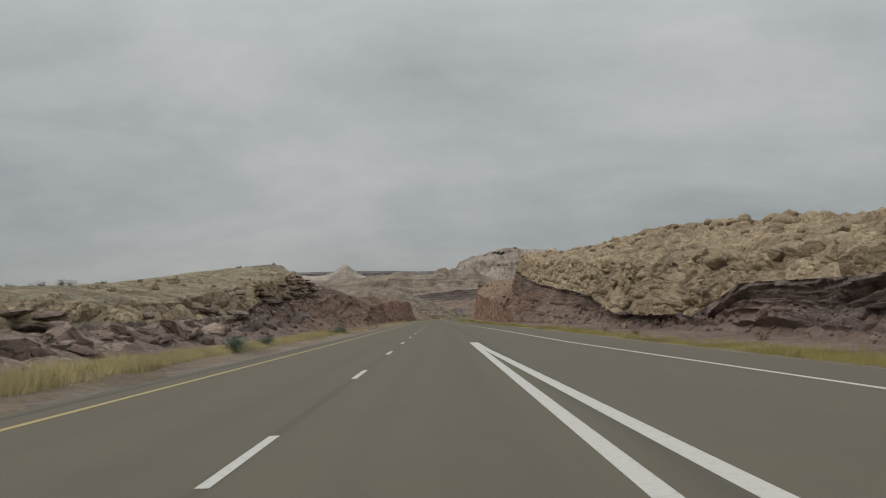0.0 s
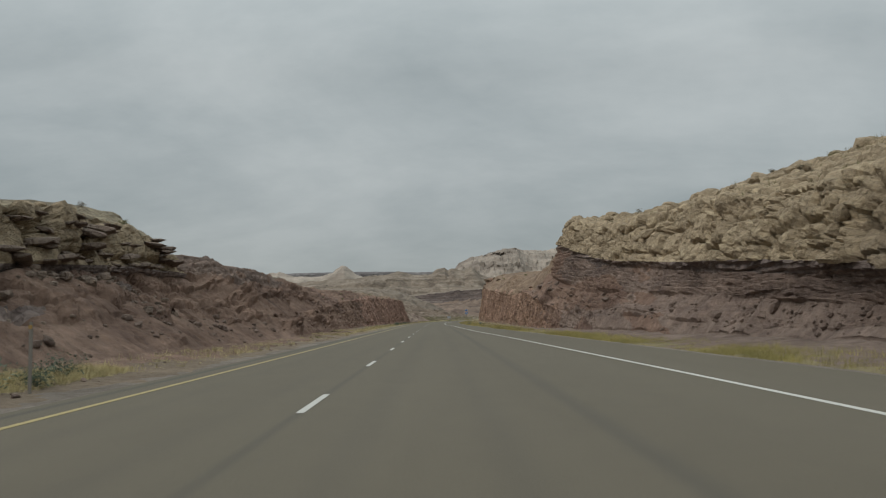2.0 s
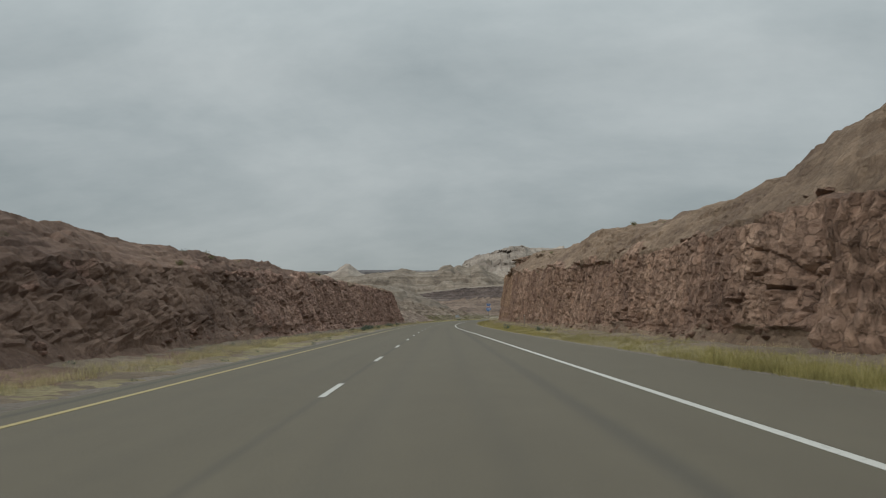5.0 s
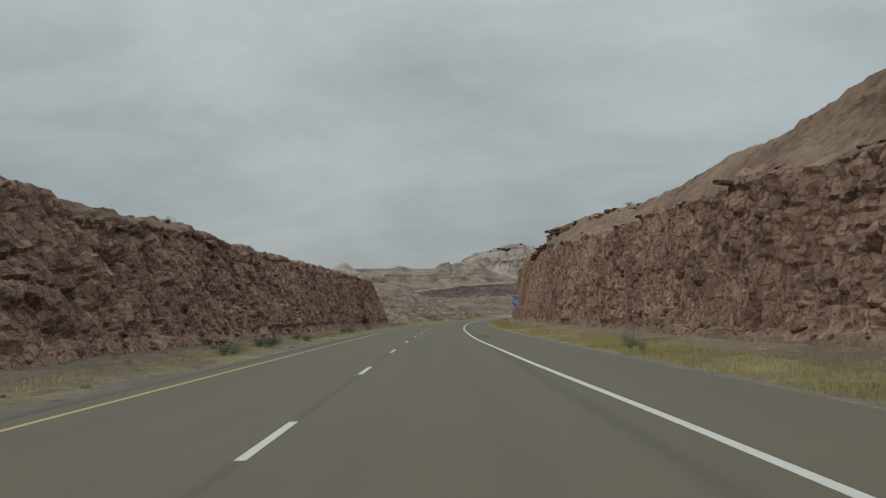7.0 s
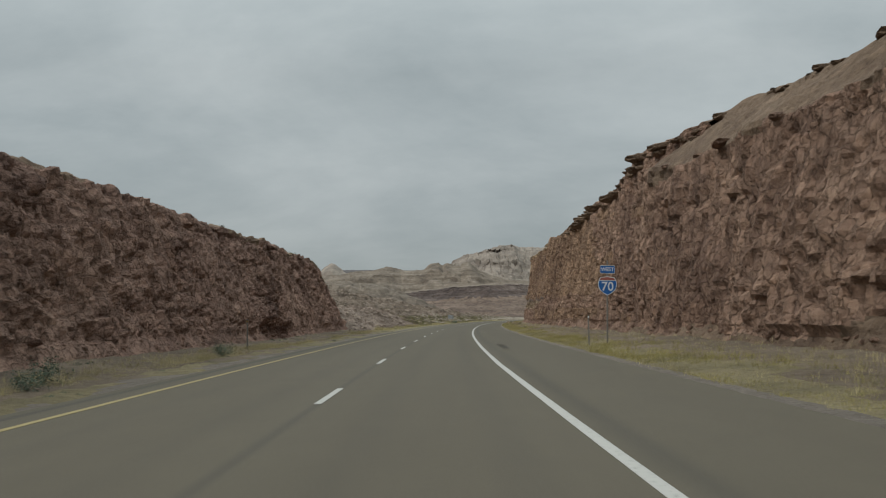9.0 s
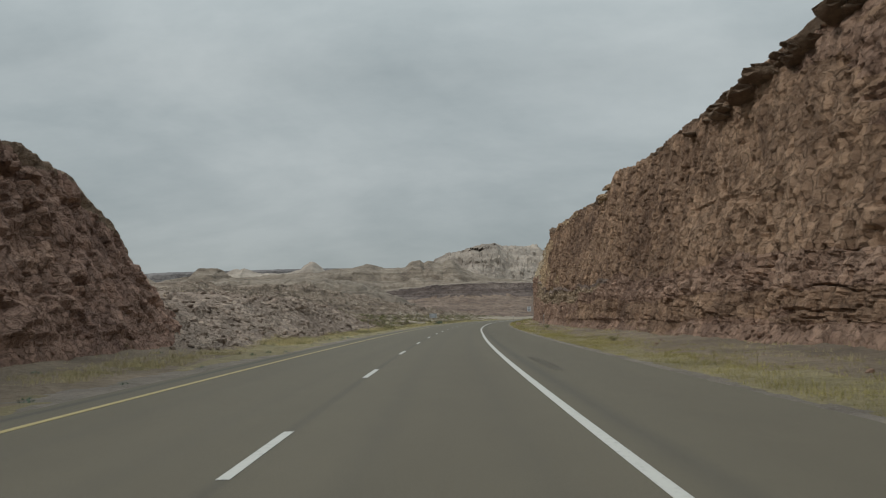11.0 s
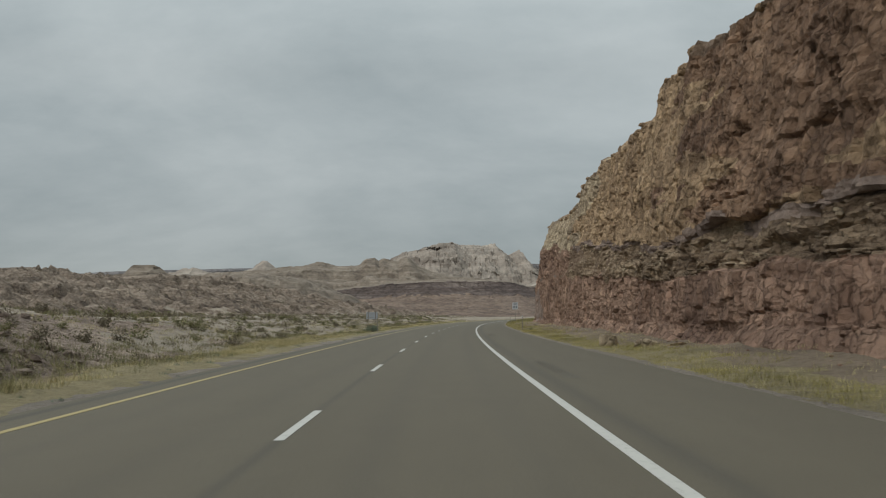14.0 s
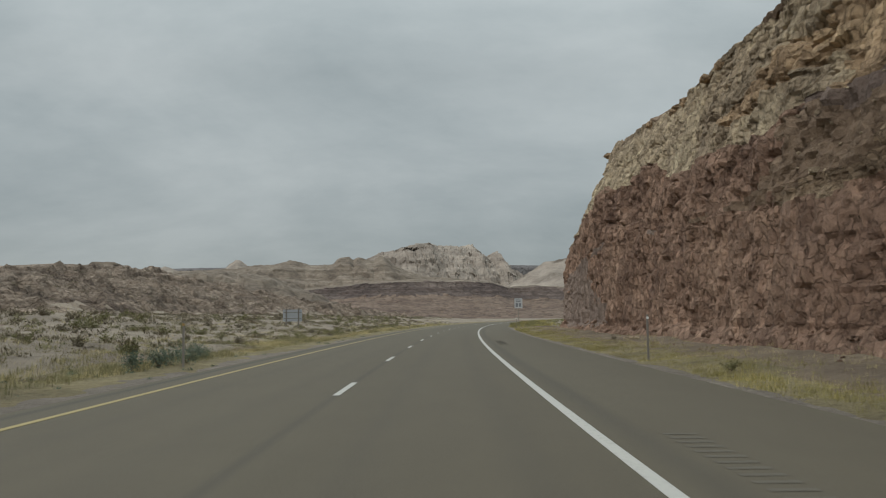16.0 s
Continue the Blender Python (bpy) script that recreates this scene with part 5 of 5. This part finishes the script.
grass("scrub_grass", STRIPS["le"], 1, (400, 640), all_over, 5000, 10, 0.20, 0.013, "straw", 11, "sparse dry bunch grass on sandy ground")
grass("scrub_grass", STRIPS["le"], 2, (400, 700), all_over, 3500, 9, 0.20, 0.016, "straw", 12, "sparse dry bunch grass on sandy ground")
grass("scrub_grass", STRIPS["le"], 3, (380, 740), all_over, 3000, 8, 0.22, 0.026, "straw", 13, "sparse dry bunch grass on sandy ground")
grass("verge_grass", STRIPS["rf"], 0, (553, 760), all_over, 4500, 6, 0.5, 0.04, "green_grass", 14, "yellow-green grass strip along the far bend", 0.2)
grass("scrub_grass", STRIPS["la"], 6, (0, 110), all_over, 4500, 5, 0.2, 0.02, "straw", 15, "dry bunch grass on the sandstone top")
grass("scrub_grass", STRIPS["ra"], 6, (10, 150), all_over, 2500, 5, 0.3, 0.025, "rabbitbrush", 16, "green tufts on the sandstone top")


def shrub_meshes(seed, width, height, mat, leaves, leaf):
    """Stems from one root and small leaves in uneven clumps."""
    rng = np.random.default_rng(seed)
    nst = 11
    a = rng.uniform(0, 2 * np.pi, nst)
    r = width / 2 * rng.uniform(0.35, 0.95, nst)
    tips = np.stack([np.cos(a) * r, np.sin(a) * r, height * rng.uniform(0.45, 0.95, nst) * (1 - 0.35 * (r / (width / 2)) ** 2)], 1)
    bm = bmesh.new()
    for t in tips:
        t = Vector(t)
        ax = t.normalized()
        sd = ax.cross(Vector((0, 0, 1))).normalized() * 0.012
        up = ax.cross(sd).normalized() * 0.012
        ring = [bm.verts.new(q) for q in (sd, up, -sd, -up)]
        end = bm.verts.new(t)
        for i in range(4):
            bm.faces.new((ring[i], ring[(i + 1) % 4], end))
    stems = bpy.data.meshes.new("stems")
    bm.to_mesh(stems)
    bm.free()
    stems.materials.append(MAT["stem"])
    k = rng.integers(0, nst, leaves)
    t = rng.uniform(0.35, 1.08, leaves)[:, None]
    c = tips[k] * t + rng.normal(0, width * 0.085, (leaves, 3))
    c[:, 2] = np.maximum(c[:, 2], 0.03)
    d1 = rng.normal(size=(leaves, 3)); d1 /= np.linalg.norm(d1, axis=1)[:, None]
    d2 = np.cross(d1, rng.normal(size=(leaves, 3))); d2 /= np.linalg.norm(d2, axis=1)[:, None]
    L = (leaf * rng.uniform(0.6, 1.4, leaves))[:, None]
    co = np.stack([c - d1 * L, c + d2 * L * 0.3, c + d1 * L, c - d2 * L * 0.3], 1).reshape(-1, 3)
    f = (np.arange(leaves) * 4)[:, None] + np.arange(4)
    return stems, mesh_of("foliage", co, f, [MAT[mat]])


SHRUBS = {}
for kind, (w, h, mat, n, lf, label) in {
        "sagebrush": (1.3, 0.8, "sage", 700, 0.045, "grey-green sagebrush on dry sandy ground"),
        "rabbitbrush": (0.9, 0.6, "rabbitbrush", 260, 0.06, "olive rabbitbrush on dry sandy ground"),
        "dry_shrub": (0.8, 0.5, "dry_brush", 210, 0.06, "grey-brown dry desert shrub on stony ground")}.items():
    SHRUBS[kind] = []
    for k in range(4):
        ob = empty(kind, label, "shrub", kind + " along the road")
        st, fo = shrub_meshes(200 + 10 * k + len(kind), w * (0.8 + 0.15 * k), h * (0.85 + 0.1 * k), mat, n, lf)
        part("stems", st, ob)
        part("foliage", fo, ob)
        SHRUBS[kind].append([ob, False])


def shrub(kind, s, u, z, size, rng):
    q = SHRUBS[kind][int(rng.integers(4))]
    m = spot(s, u, z, rng.uniform(0, 6.3))
    sc = Matrix.Diagonal((size, size, size * rng.uniform(0.85, 1.15), 1))
    if not q[1]:
        q[1] = True
        q[0].matrix_basis = m
        q[0].scale = sc.to_scale()
        return
    c = copy_thing(q[0], m)
    c.scale = sc.to_scale()


rngp = np.random.default_rng(77)
for s, w, size, kind in [(33.4, 8.0, 1.1, "sagebrush"), (34.6, 8.3, 0.9, "sagebrush"), (41, 8.4, 0.8, "sagebrush"), (43, 8.6, 0.7, "sagebrush"), (68, 8.5, 0.8, "sagebrush"), (71, 8.4, 0.9, "sagebrush"), (73, 8.2, 0.7, "sagebrush"),
                         (75, 8.6, 0.8, "sagebrush"), (114, 8.1, 0.45, "rabbitbrush"), (264, 8.4, 0.7, "sagebrush"), (265.5, 7.9, 0.6, "sagebrush"), (267, 8.3, 0.7, "sagebrush"), (280, 8.0, 0.7, "sagebrush"), (224.6, 7.9, 0.6, "sagebrush"), (226, 7.9, 0.65, "sagebrush"), (231.5, 8.1, 0.75, "sagebrush"), (233.2, 8.0, 0.7, "sagebrush"), (235, 8.2, 0.7, "sagebrush"), (236.5, 8.4, 0.6, "sagebrush"), (242.4, 7.8, 0.55, "sagebrush"),
                         (229, 9.4, 0.6, "dry_shrub"), (245, 8.8, 0.6, "sagebrush"), (465.0, 8.2, 0.7, "sagebrush"), (466.2, 7.9, 0.75, "sagebrush"), (467.4, 8.0, 0.7, "sagebrush"), (468.6, 7.9, 0.7, "sagebrush"), (470, 8.1, 0.65, "sagebrush"), (472, 8.4, 0.6, "sagebrush")]:
    shrub(kind, s, -w, 0.08, size, rngp)
for s, u, size, kind in [(223.8, 6.6, 0.62, "sagebrush"), (222.0, 6.6, 0.35, "sagebrush"), (462.2, 6.4, 0.6, "rabbitbrush"), (50, 11.5, 0.6, "rabbitbrush"), (62, 12.0, 0.6, "dry_shrub"), (390, 8.2, 0.6, "rabbitbrush"), (393, 8.4, 0.5, "rabbitbrush"), (208, 8.0, 0.6, "sagebrush"),
                         (205, 8.5, 0.7, "rabbitbrush"), (345, 7.5, 0.5, "rabbitbrush"), (488, 8.5, 0.6, "dry_shrub"), (35, 13.2, 0.8, "dry_shrub")]:
    shrub(kind, s, u, 0.1, size, rngp)
for s, f, size in ((139, 0.35, 1.1), (141, 0.4, 1.0), (126, 0.3, 0.8), (112, 0.5, 0.8)):
    u_, z_ = on_strip(STRIPS["ra"], s, 6, f)
    shrub("dry_shrub", s, u_, z_, size, rngp)


def scatter_shrubs(g, band, s_range, count, sizes, kinds, f_range=(0, 1)):
    for _ in range(count):
        s = rngp.uniform(*s_range)
        u, z = on_strip(g, s, band, rngp.uniform(*f_range))
        shrub(kinds[int(rngp.integers(len(kinds)))], s, u, z - 0.05, rngp.uniform(*sizes), rngp)


scatter_shrubs(STRIPS["le"], 1, (395, 560), 75, (0.5, 1.1), ("rabbitbrush", "dry_shrub"))
scatter_shrubs(STRIPS["le"], 2, (400, 640), 100, (0.5, 1.2), ("rabbitbrush", "dry_shrub", "rabbitbrush"))
scatter_shrubs(STRIPS["le"], 3, (420, 720), 130, (0.7, 1.6), ("rabbitbrush", "dry_shrub", "dry_shrub"))
scatter_shrubs(STRIPS["la"], 6, (10, 112), 36, (0.4, 1.0), ("rabbitbrush", "dry_shrub"), (0, 0.7))
scatter_shrubs(STRIPS["la"], 5, (10, 112), 14, (0.3, 0.7), ("rabbitbrush", "dry_shrub"))
scatter_shrubs(STRIPS["ra"], 6, (10, 150), 34, (0.3, 0.9), ("rabbitbrush", "dry_shrub"))
scatter_shrubs(STRIPS["rb"], 4, (165, 310), 16, (0.4, 0.9), ("dry_shrub", "rabbitbrush"), (0, 0.3))
scatter_shrubs(STRIPS["lc"], 3, (160, 335), 30, (0.4, 0.8), ("dry_shrub", "rabbitbrush"), (0, 0.9))
scatter_shrubs(STRIPS["lb"], 4, (112, 160), 8, (0.3, 0.7), ("dry_shrub", "rabbitbrush"), (0.6, 1))
scatter_shrubs(STRIPS["rf"], 0, (553, 640), 26, (0.6, 1.1), ("rabbitbrush", "rabbitbrush"), (0.2, 1))


def far_scrub(g, band, s_range, count, size, mat, seed, label):
    """Low brush too many to count: a clump of leaf-like blades each."""
    rng = np.random.default_rng(seed)
    s, f = rng.uniform(*s_range, count), rng.uniform(0, 1, count)
    i = np.clip(np.searchsorted(g["s"], s), 0, len(g["s"]) - 1)
    js = np.nonzero(g["B"] == band)[0]
    fr = f * (len(js) - 1)
    j = js[fr.astype(int)]
    w, z = g["W"][i, j] + (fr % 1) * (g["W"][i, j + 1] - g["W"][i, j]), g["Z"][i, j] + (fr % 1) * (g["Z"][i, j + 1] - g["Z"][i, j])
    per = 44
    r = size * rng.uniform(0.45, 1.15, count)
    S, Wd, Zz, R = (np.repeat(q, per) for q in (s, w, z, r))
    k = count * per
    a, q = rng.uniform(0, 6.3, k), np.sqrt(rng.random(k))
    lift = np.sqrt(1 - 0.9 * q ** 2) * rng.uniform(0.05, 0.42, k) * R
    co, tri = blades(S + np.cos(a) * q * R * 0.5, g["side"] * (Wd + np.sin(a) * q * R * 0.5), Zz - 0.05 + lift, R * rng.uniform(0.10, 0.24, k), 0.075 * R * rng.uniform(0.6, 1.4, k), rng.uniform(0.1, 1.2, k), rng)
    tagged(new("low_scrub", mesh_of("low_scrub", co, tri, [MAT[mat]])), label, "scrub", kind="stuff")


far_scrub(STRIPS["le"], 3, (390, 750), 1500, 1.0, "dry_brush", 1, "grey-brown low scrub over sandy ground")
far_scrub(STRIPS["le"], 3, (390, 750), 450, 0.8, "rabbitbrush", 2, "olive low scrub over sandy ground")
far_scrub(STRIPS["le"], 4, (380, 755), 900, 1.3, "dry_brush", 3, "grey-brown scrub in the distance")
far_scrub(STRIPS["le"], 1, (396, 640), 380, 0.6, "dry_brush", 14, "grey-brown low scrub along the verge")
far_scrub(STRIPS["le"], 1, (396, 640), 300, 0.5, "rabbitbrush", 15, "olive low scrub along the verge")
far_scrub(STRIPS["le"], 2, (396, 640), 420, 0.55, "rabbitbrush", 16, "olive low scrub on sandy ground")
far_scrub(STRIPS["le"], 2, (400, 640), 620, 0.7, "dry_brush", 4, "grey-brown low scrub on the bank")
far_scrub(STRIPS["le"], 0, (345, 640), 260, 0.28, "sage", 5, "small grey-green plants among the verge grass")
far_scrub(STRIPS["lc"], 0, (150, 345), 160, 0.28, "sage", 6, "small grey-green plants among the verge grass")
far_scrub(STRIPS["la"], 6, (0, 112), 260, 0.45, "rabbitbrush", 7, "olive low scrub on the sandstone top")
far_scrub(STRIPS["rf"], 1, (555, 900), 700, 1.0, "rabbitbrush", 8, "olive scrub beyond the road cut")
far_scrub(STRIPS["rf"], 0, (555, 760), 300, 0.9, "rabbitbrush", 9, "olive scrub along the far bend")


# ---- signs and posts ----
def plain(name, colour, rough_=0.5, metal=0.0, wear=0.25):
    m, nt, bsdf = nodes_of(name)
    tc = nt.nodes.new("ShaderNodeTexCoord").outputs["Object"]
    col = mix_rgb(nt, wear, colour, ramp_of(nt, tex_noise(nt, tc, 6, 6, 0.7), [(0.3, tuple(0.55 * c for c in colour)), (0.7, colour)]))
    nt.links.new(col, bsdf.inputs["Base Color"])
    bsdf.inputs["Roughness"].default_value, bsdf.inputs["Metallic"].default_value = rough_, metal
    return m


MAT["steel"] = plain("weathered_steel", (0.22, 0.20, 0.175), 0.75, 0.3)
MAT["sign_back"] = plain("bare_aluminium", (0.36, 0.38, 0.40), 0.5, 0.5)
MAT["sign_blue"] = plain("sign_blue", (0.012, 0.11, 0.36), 0.45)
MAT["sign_red"] = plain("faded_sign_red", (0.32, 0.10, 0.075), 0.5)
MAT["sign_white"] = plain("sign_white", (0.66, 0.67, 0.66), 0.45)
MAT["sign_dark"] = plain("faded_sign_ink", (0.16, 0.165, 0.18), 0.5)
MAT["sign_grey"] = plain("dusty_sign_sheeting", (0.42, 0.42, 0.42), 0.5)
MAT["wood_post"] = plain("weathered_wooden_post", (0.20, 0.16, 0.12), 0.9)


def box_bm(x0, x1, y0, y1, z0, z1, bevel=0.0):
    bm = bmesh.new()
    bmesh.ops.create_cube(bm, size=1, matrix=Matrix.Translation(((x0 + x1) / 2, (y0 + y1) / 2, (z0 + z1) / 2)) @ Matrix.Diagonal((x1 - x0, y1 - y0, z1 - z0, 1)))
    if bevel:
        bmesh.ops.bevel(bm, geom=bm.edges[:], offset=bevel, segments=2, affect="EDGES")
    return bm


def plate_bm(outline, y, thick):
    """A sheet with that outline in x and z, its face towards -y."""
    bm = bmesh.new()
    a = [bm.verts.new((x, y, z)) for x, z in outline]
    b = [bm.verts.new((x, y + thick, z)) for x, z in outline]
    bm.faces.new(a)
    bm.faces.new(b[::-1])
    n = len(a)
    for i in range(n):
        bm.faces.new((a[i], b[i], b[(i + 1) % n], a[(i + 1) % n]))
    bmesh.ops.recalc_face_normals(bm, faces=bm.faces[:])
    return bm


def post_bm(x, z0, z1, size=0.032, thick=0.006):
    """A channel-shaped steel post, open to the back."""
    bm = box_bm(x - size, x + size, 0.012, 0.018, z0, z1)
    for dx in (-size, size):
        t = box_bm(x + dx - 0.003, x + dx + 0.003, 0.012, 0.05, z0, z1)
        me = bpy.data.meshes.new("tmp")
        t.to_mesh(me); t.free()
        bm.from_mesh(me)
        bpy.data.meshes.remove(me)
    return bm


def letters(text, size, at, parent, mat, name="lettering"):
    cu = bpy.data.curves.new(name, "FONT")
    cu.body, cu.size, cu.align_x, cu.align_y, cu.extrude = text, size, "CENTER", "CENTER", 0.0015
    cu.offset = 0.012 * size
    tmp = new(name, cu)
    me = bpy.data.meshes.new_from_object(tmp.evaluated_get(bpy.context.evaluated_depsgraph_get()))
    bpy.data.objects.remove(tmp)
    bpy.data.curves.remove(cu)
    me.transform(Matrix.Translation(at) @ Euler((radians(90), 0, 0)).to_matrix().to_4x4())
    me.materials.clear()
    return part(name, me, parent, MAT[mat])


def round_rect(x0, x1, z0, z1, r, n=5):
    out = []
    for cx, cz, a0 in ((x1 - r, z1 - r, 0), (x0 + r, z1 - r, 90), (x0 + r, z0 + r, 180), (x1 - r, z0 + r, 270)):
        out += [(cx + r * math.cos(radians(a0 + 90 * k / n)), cz + r * math.sin(radians(a0 + 90 * k / n))) for k in range(n + 1)]
    return out


def shield_outline(w, h, cz):
    half = [(0.0, 0.5), (0.16, 0.47), (0.33, 0.46), (0.41, 0.40), (0.47, 0.26), (0.50, 0.08), (0.47, -0.08), (0.38, -0.24), (0.22, -0.38), (0.0, -0.5)]
    pts = [(x * w, cz + z * h) for x, z in half]
    return pts + [(-x, z) for x, z in half_scaled(half, w, h, cz)][::-1]


def half_scaled(half, w, h, cz):
    return [(x * w, cz + z * h) for x, z in half[1:-1]]


def route_sign(s, u):
    ob = empty("route_sign", "blue route shield and direction plate on a steel post", "road sign", at=spot(s, u, -0.22, 0.05, 1.0, (0, 0.03)))
    part("post", post_bm(0, -0.2, 4.05), ob, MAT["steel"], "weathered steel post")
    west = part("direction_plate", plate_bm(round_rect(-0.34, 0.34, 3.46, 3.82, 0.04), 0.0, 0.004), ob, MAT["sign_white"], "blue plate with white border")
    part("plate_field", plate_bm(round_rect(-0.325, 0.325, 3.475, 3.805, 0.035), -0.003, 0.003), west, MAT["sign_blue"])
    letters("WEST", 0.225, (0, -0.005, 3.64), west, "sign_white")
    sh = part("shield", plate_bm(shield_outline(0.86, 0.86, 2.90), 0.0, 0.004), ob, MAT["sign_white"], "white-bordered blue shield with a faded red band")
    field = [(x * 0.93, 2.90 + (z - 2.90) * 0.93) for x, z in shield_outline(0.86, 0.86, 2.90)]
    part("shield_field", plate_bm(sorted_ring(field, 3.13, below=True), -0.003, 0.003), sh, MAT["sign_blue"])
    part("shield_band", plate_bm(sorted_ring(field, 3.155, below=False), -0.003, 0.003), sh, MAT["sign_red"])
    letters("70", 0.56, (0, -0.005, 2.86), sh, "sign_white")


def sorted_ring(pts, cut, below):
    """The part of a closed outline below or above a level."""
    out = []
    n = len(pts)
    for i in range(n):
        (x0, z0), (x1, z1) = pts[i], pts[(i + 1) % n]
        ins0 = (z0 < cut) == below
        if ins0:
            out.append((x0, z0))
        if ((z1 < cut) == below) != ins0:
            t = (cut - z0) / (z1 - z0)
            out.append((x0 + t * (x1 - x0), cut))
    return out


def speed_sign(s, u):
    ob = empty("speed_limit_sign", "white rectangular regulatory sign with dark markings on a post", "road sign", at=spot(s, u, 0))
    part("post", post_bm(0, -0.2, 4.2), ob, MAT["steel"], "weathered steel post")
    pl = part("plate", plate_bm(round_rect(-0.61, 0.61, 2.75, 4.27, 0.06), 0, 0.005), ob, MAT["sign_grey"], "dusty white plate")
    for x0, x1, z0, z1 in ((-0.4, 0.4, 3.98, 4.1), (-0.33, 0.33, 3.74, 3.87), (-0.42, -0.06, 2.98, 3.56), (0.08, 0.42, 2.98, 3.56)):
        part("marking", box_bm(x0, x1, -0.004, -0.001, z0, z1), pl, MAT["sign_dark"])


def back_sign(s, u, w, z0, z1, n):
    ob = empty("sign_seen_from_behind", "bare aluminium back of a road sign on two posts", "road sign", "signs facing the other way", at=spot(s, u, 0.2, math.pi))
    part("plate", plate_bm(round_rect(-w / 2, w / 2, z0, z1, 0.05), 0, 0.005), ob, MAT["sign_back"], "bare aluminium plate")
    for x in (-0.32 * w, 0.32 * w):
        part("post", post_bm(x, -0.6, z1 + 0.15, 0.055), ob, MAT["steel"])
    for z in (z0 + 0.25 * (z1 - z0), z0 + 0.75 * (z1 - z0)):
        part("stiffener", box_bm(-w / 2 + 0.06, w / 2 - 0.06, 0.006, 0.03, z - 0.025, z + 0.025), ob, MAT["steel"])


FIRST = {}
MAT["sign_yellow"] = plain("dusty_amber_reflector", (0.30, 0.19, 0.06), 0.45)


def delineator(s, u, z=0.0):
    m = spot(s, u, z)
    colour = "amber" if u < 0 else "white"
    if colour not in FIRST:
        ob = empty("delineator_post", "slim brown delineator post with a small %s reflector on the verge" % colour, "road post", "delineator posts along the road")
        part("post", post_bm(0, -0.3, 1.35, 0.026), ob, MAT["steel"])
        bm = bmesh.new()
        bmesh.ops.create_cone(bm, cap_ends=True, segments=14, radius1=0.042, radius2=0.042, depth=0.012, matrix=Matrix.Translation((0, 0.004, 1.25)) @ Euler((radians(90), 0, 0)).to_matrix().to_4x4())
        part("reflector", bm, ob, MAT["sign_white" if u > 0 else "sign_yellow"], "round %s reflector" % colour)
        ob.matrix_basis = m
        FIRST[colour] = ob
    else:
        copy_thing(FIRST[colour], m)


route_sign(287.5, 7.25)
speed_sign(575, 6.9)
back_sign(521.7, -15.6, 1.8, 1.0, 2.1, 1)
for s, u, z in ((73, 11.0, 0.15), (72.1, -7.9, 0.05), (236.3, 9.5, 0.15), (287.4, 6.42, 0.05), (287, -8.8, 0.1), (381, 7.3, 0.1), (467, -7.5, 0), (469, 6.1, 0.05), (379, -8.2, 0.1), (552, 6.2, 0), (552, -7.5, 0)):
    delineator(s, u, z)
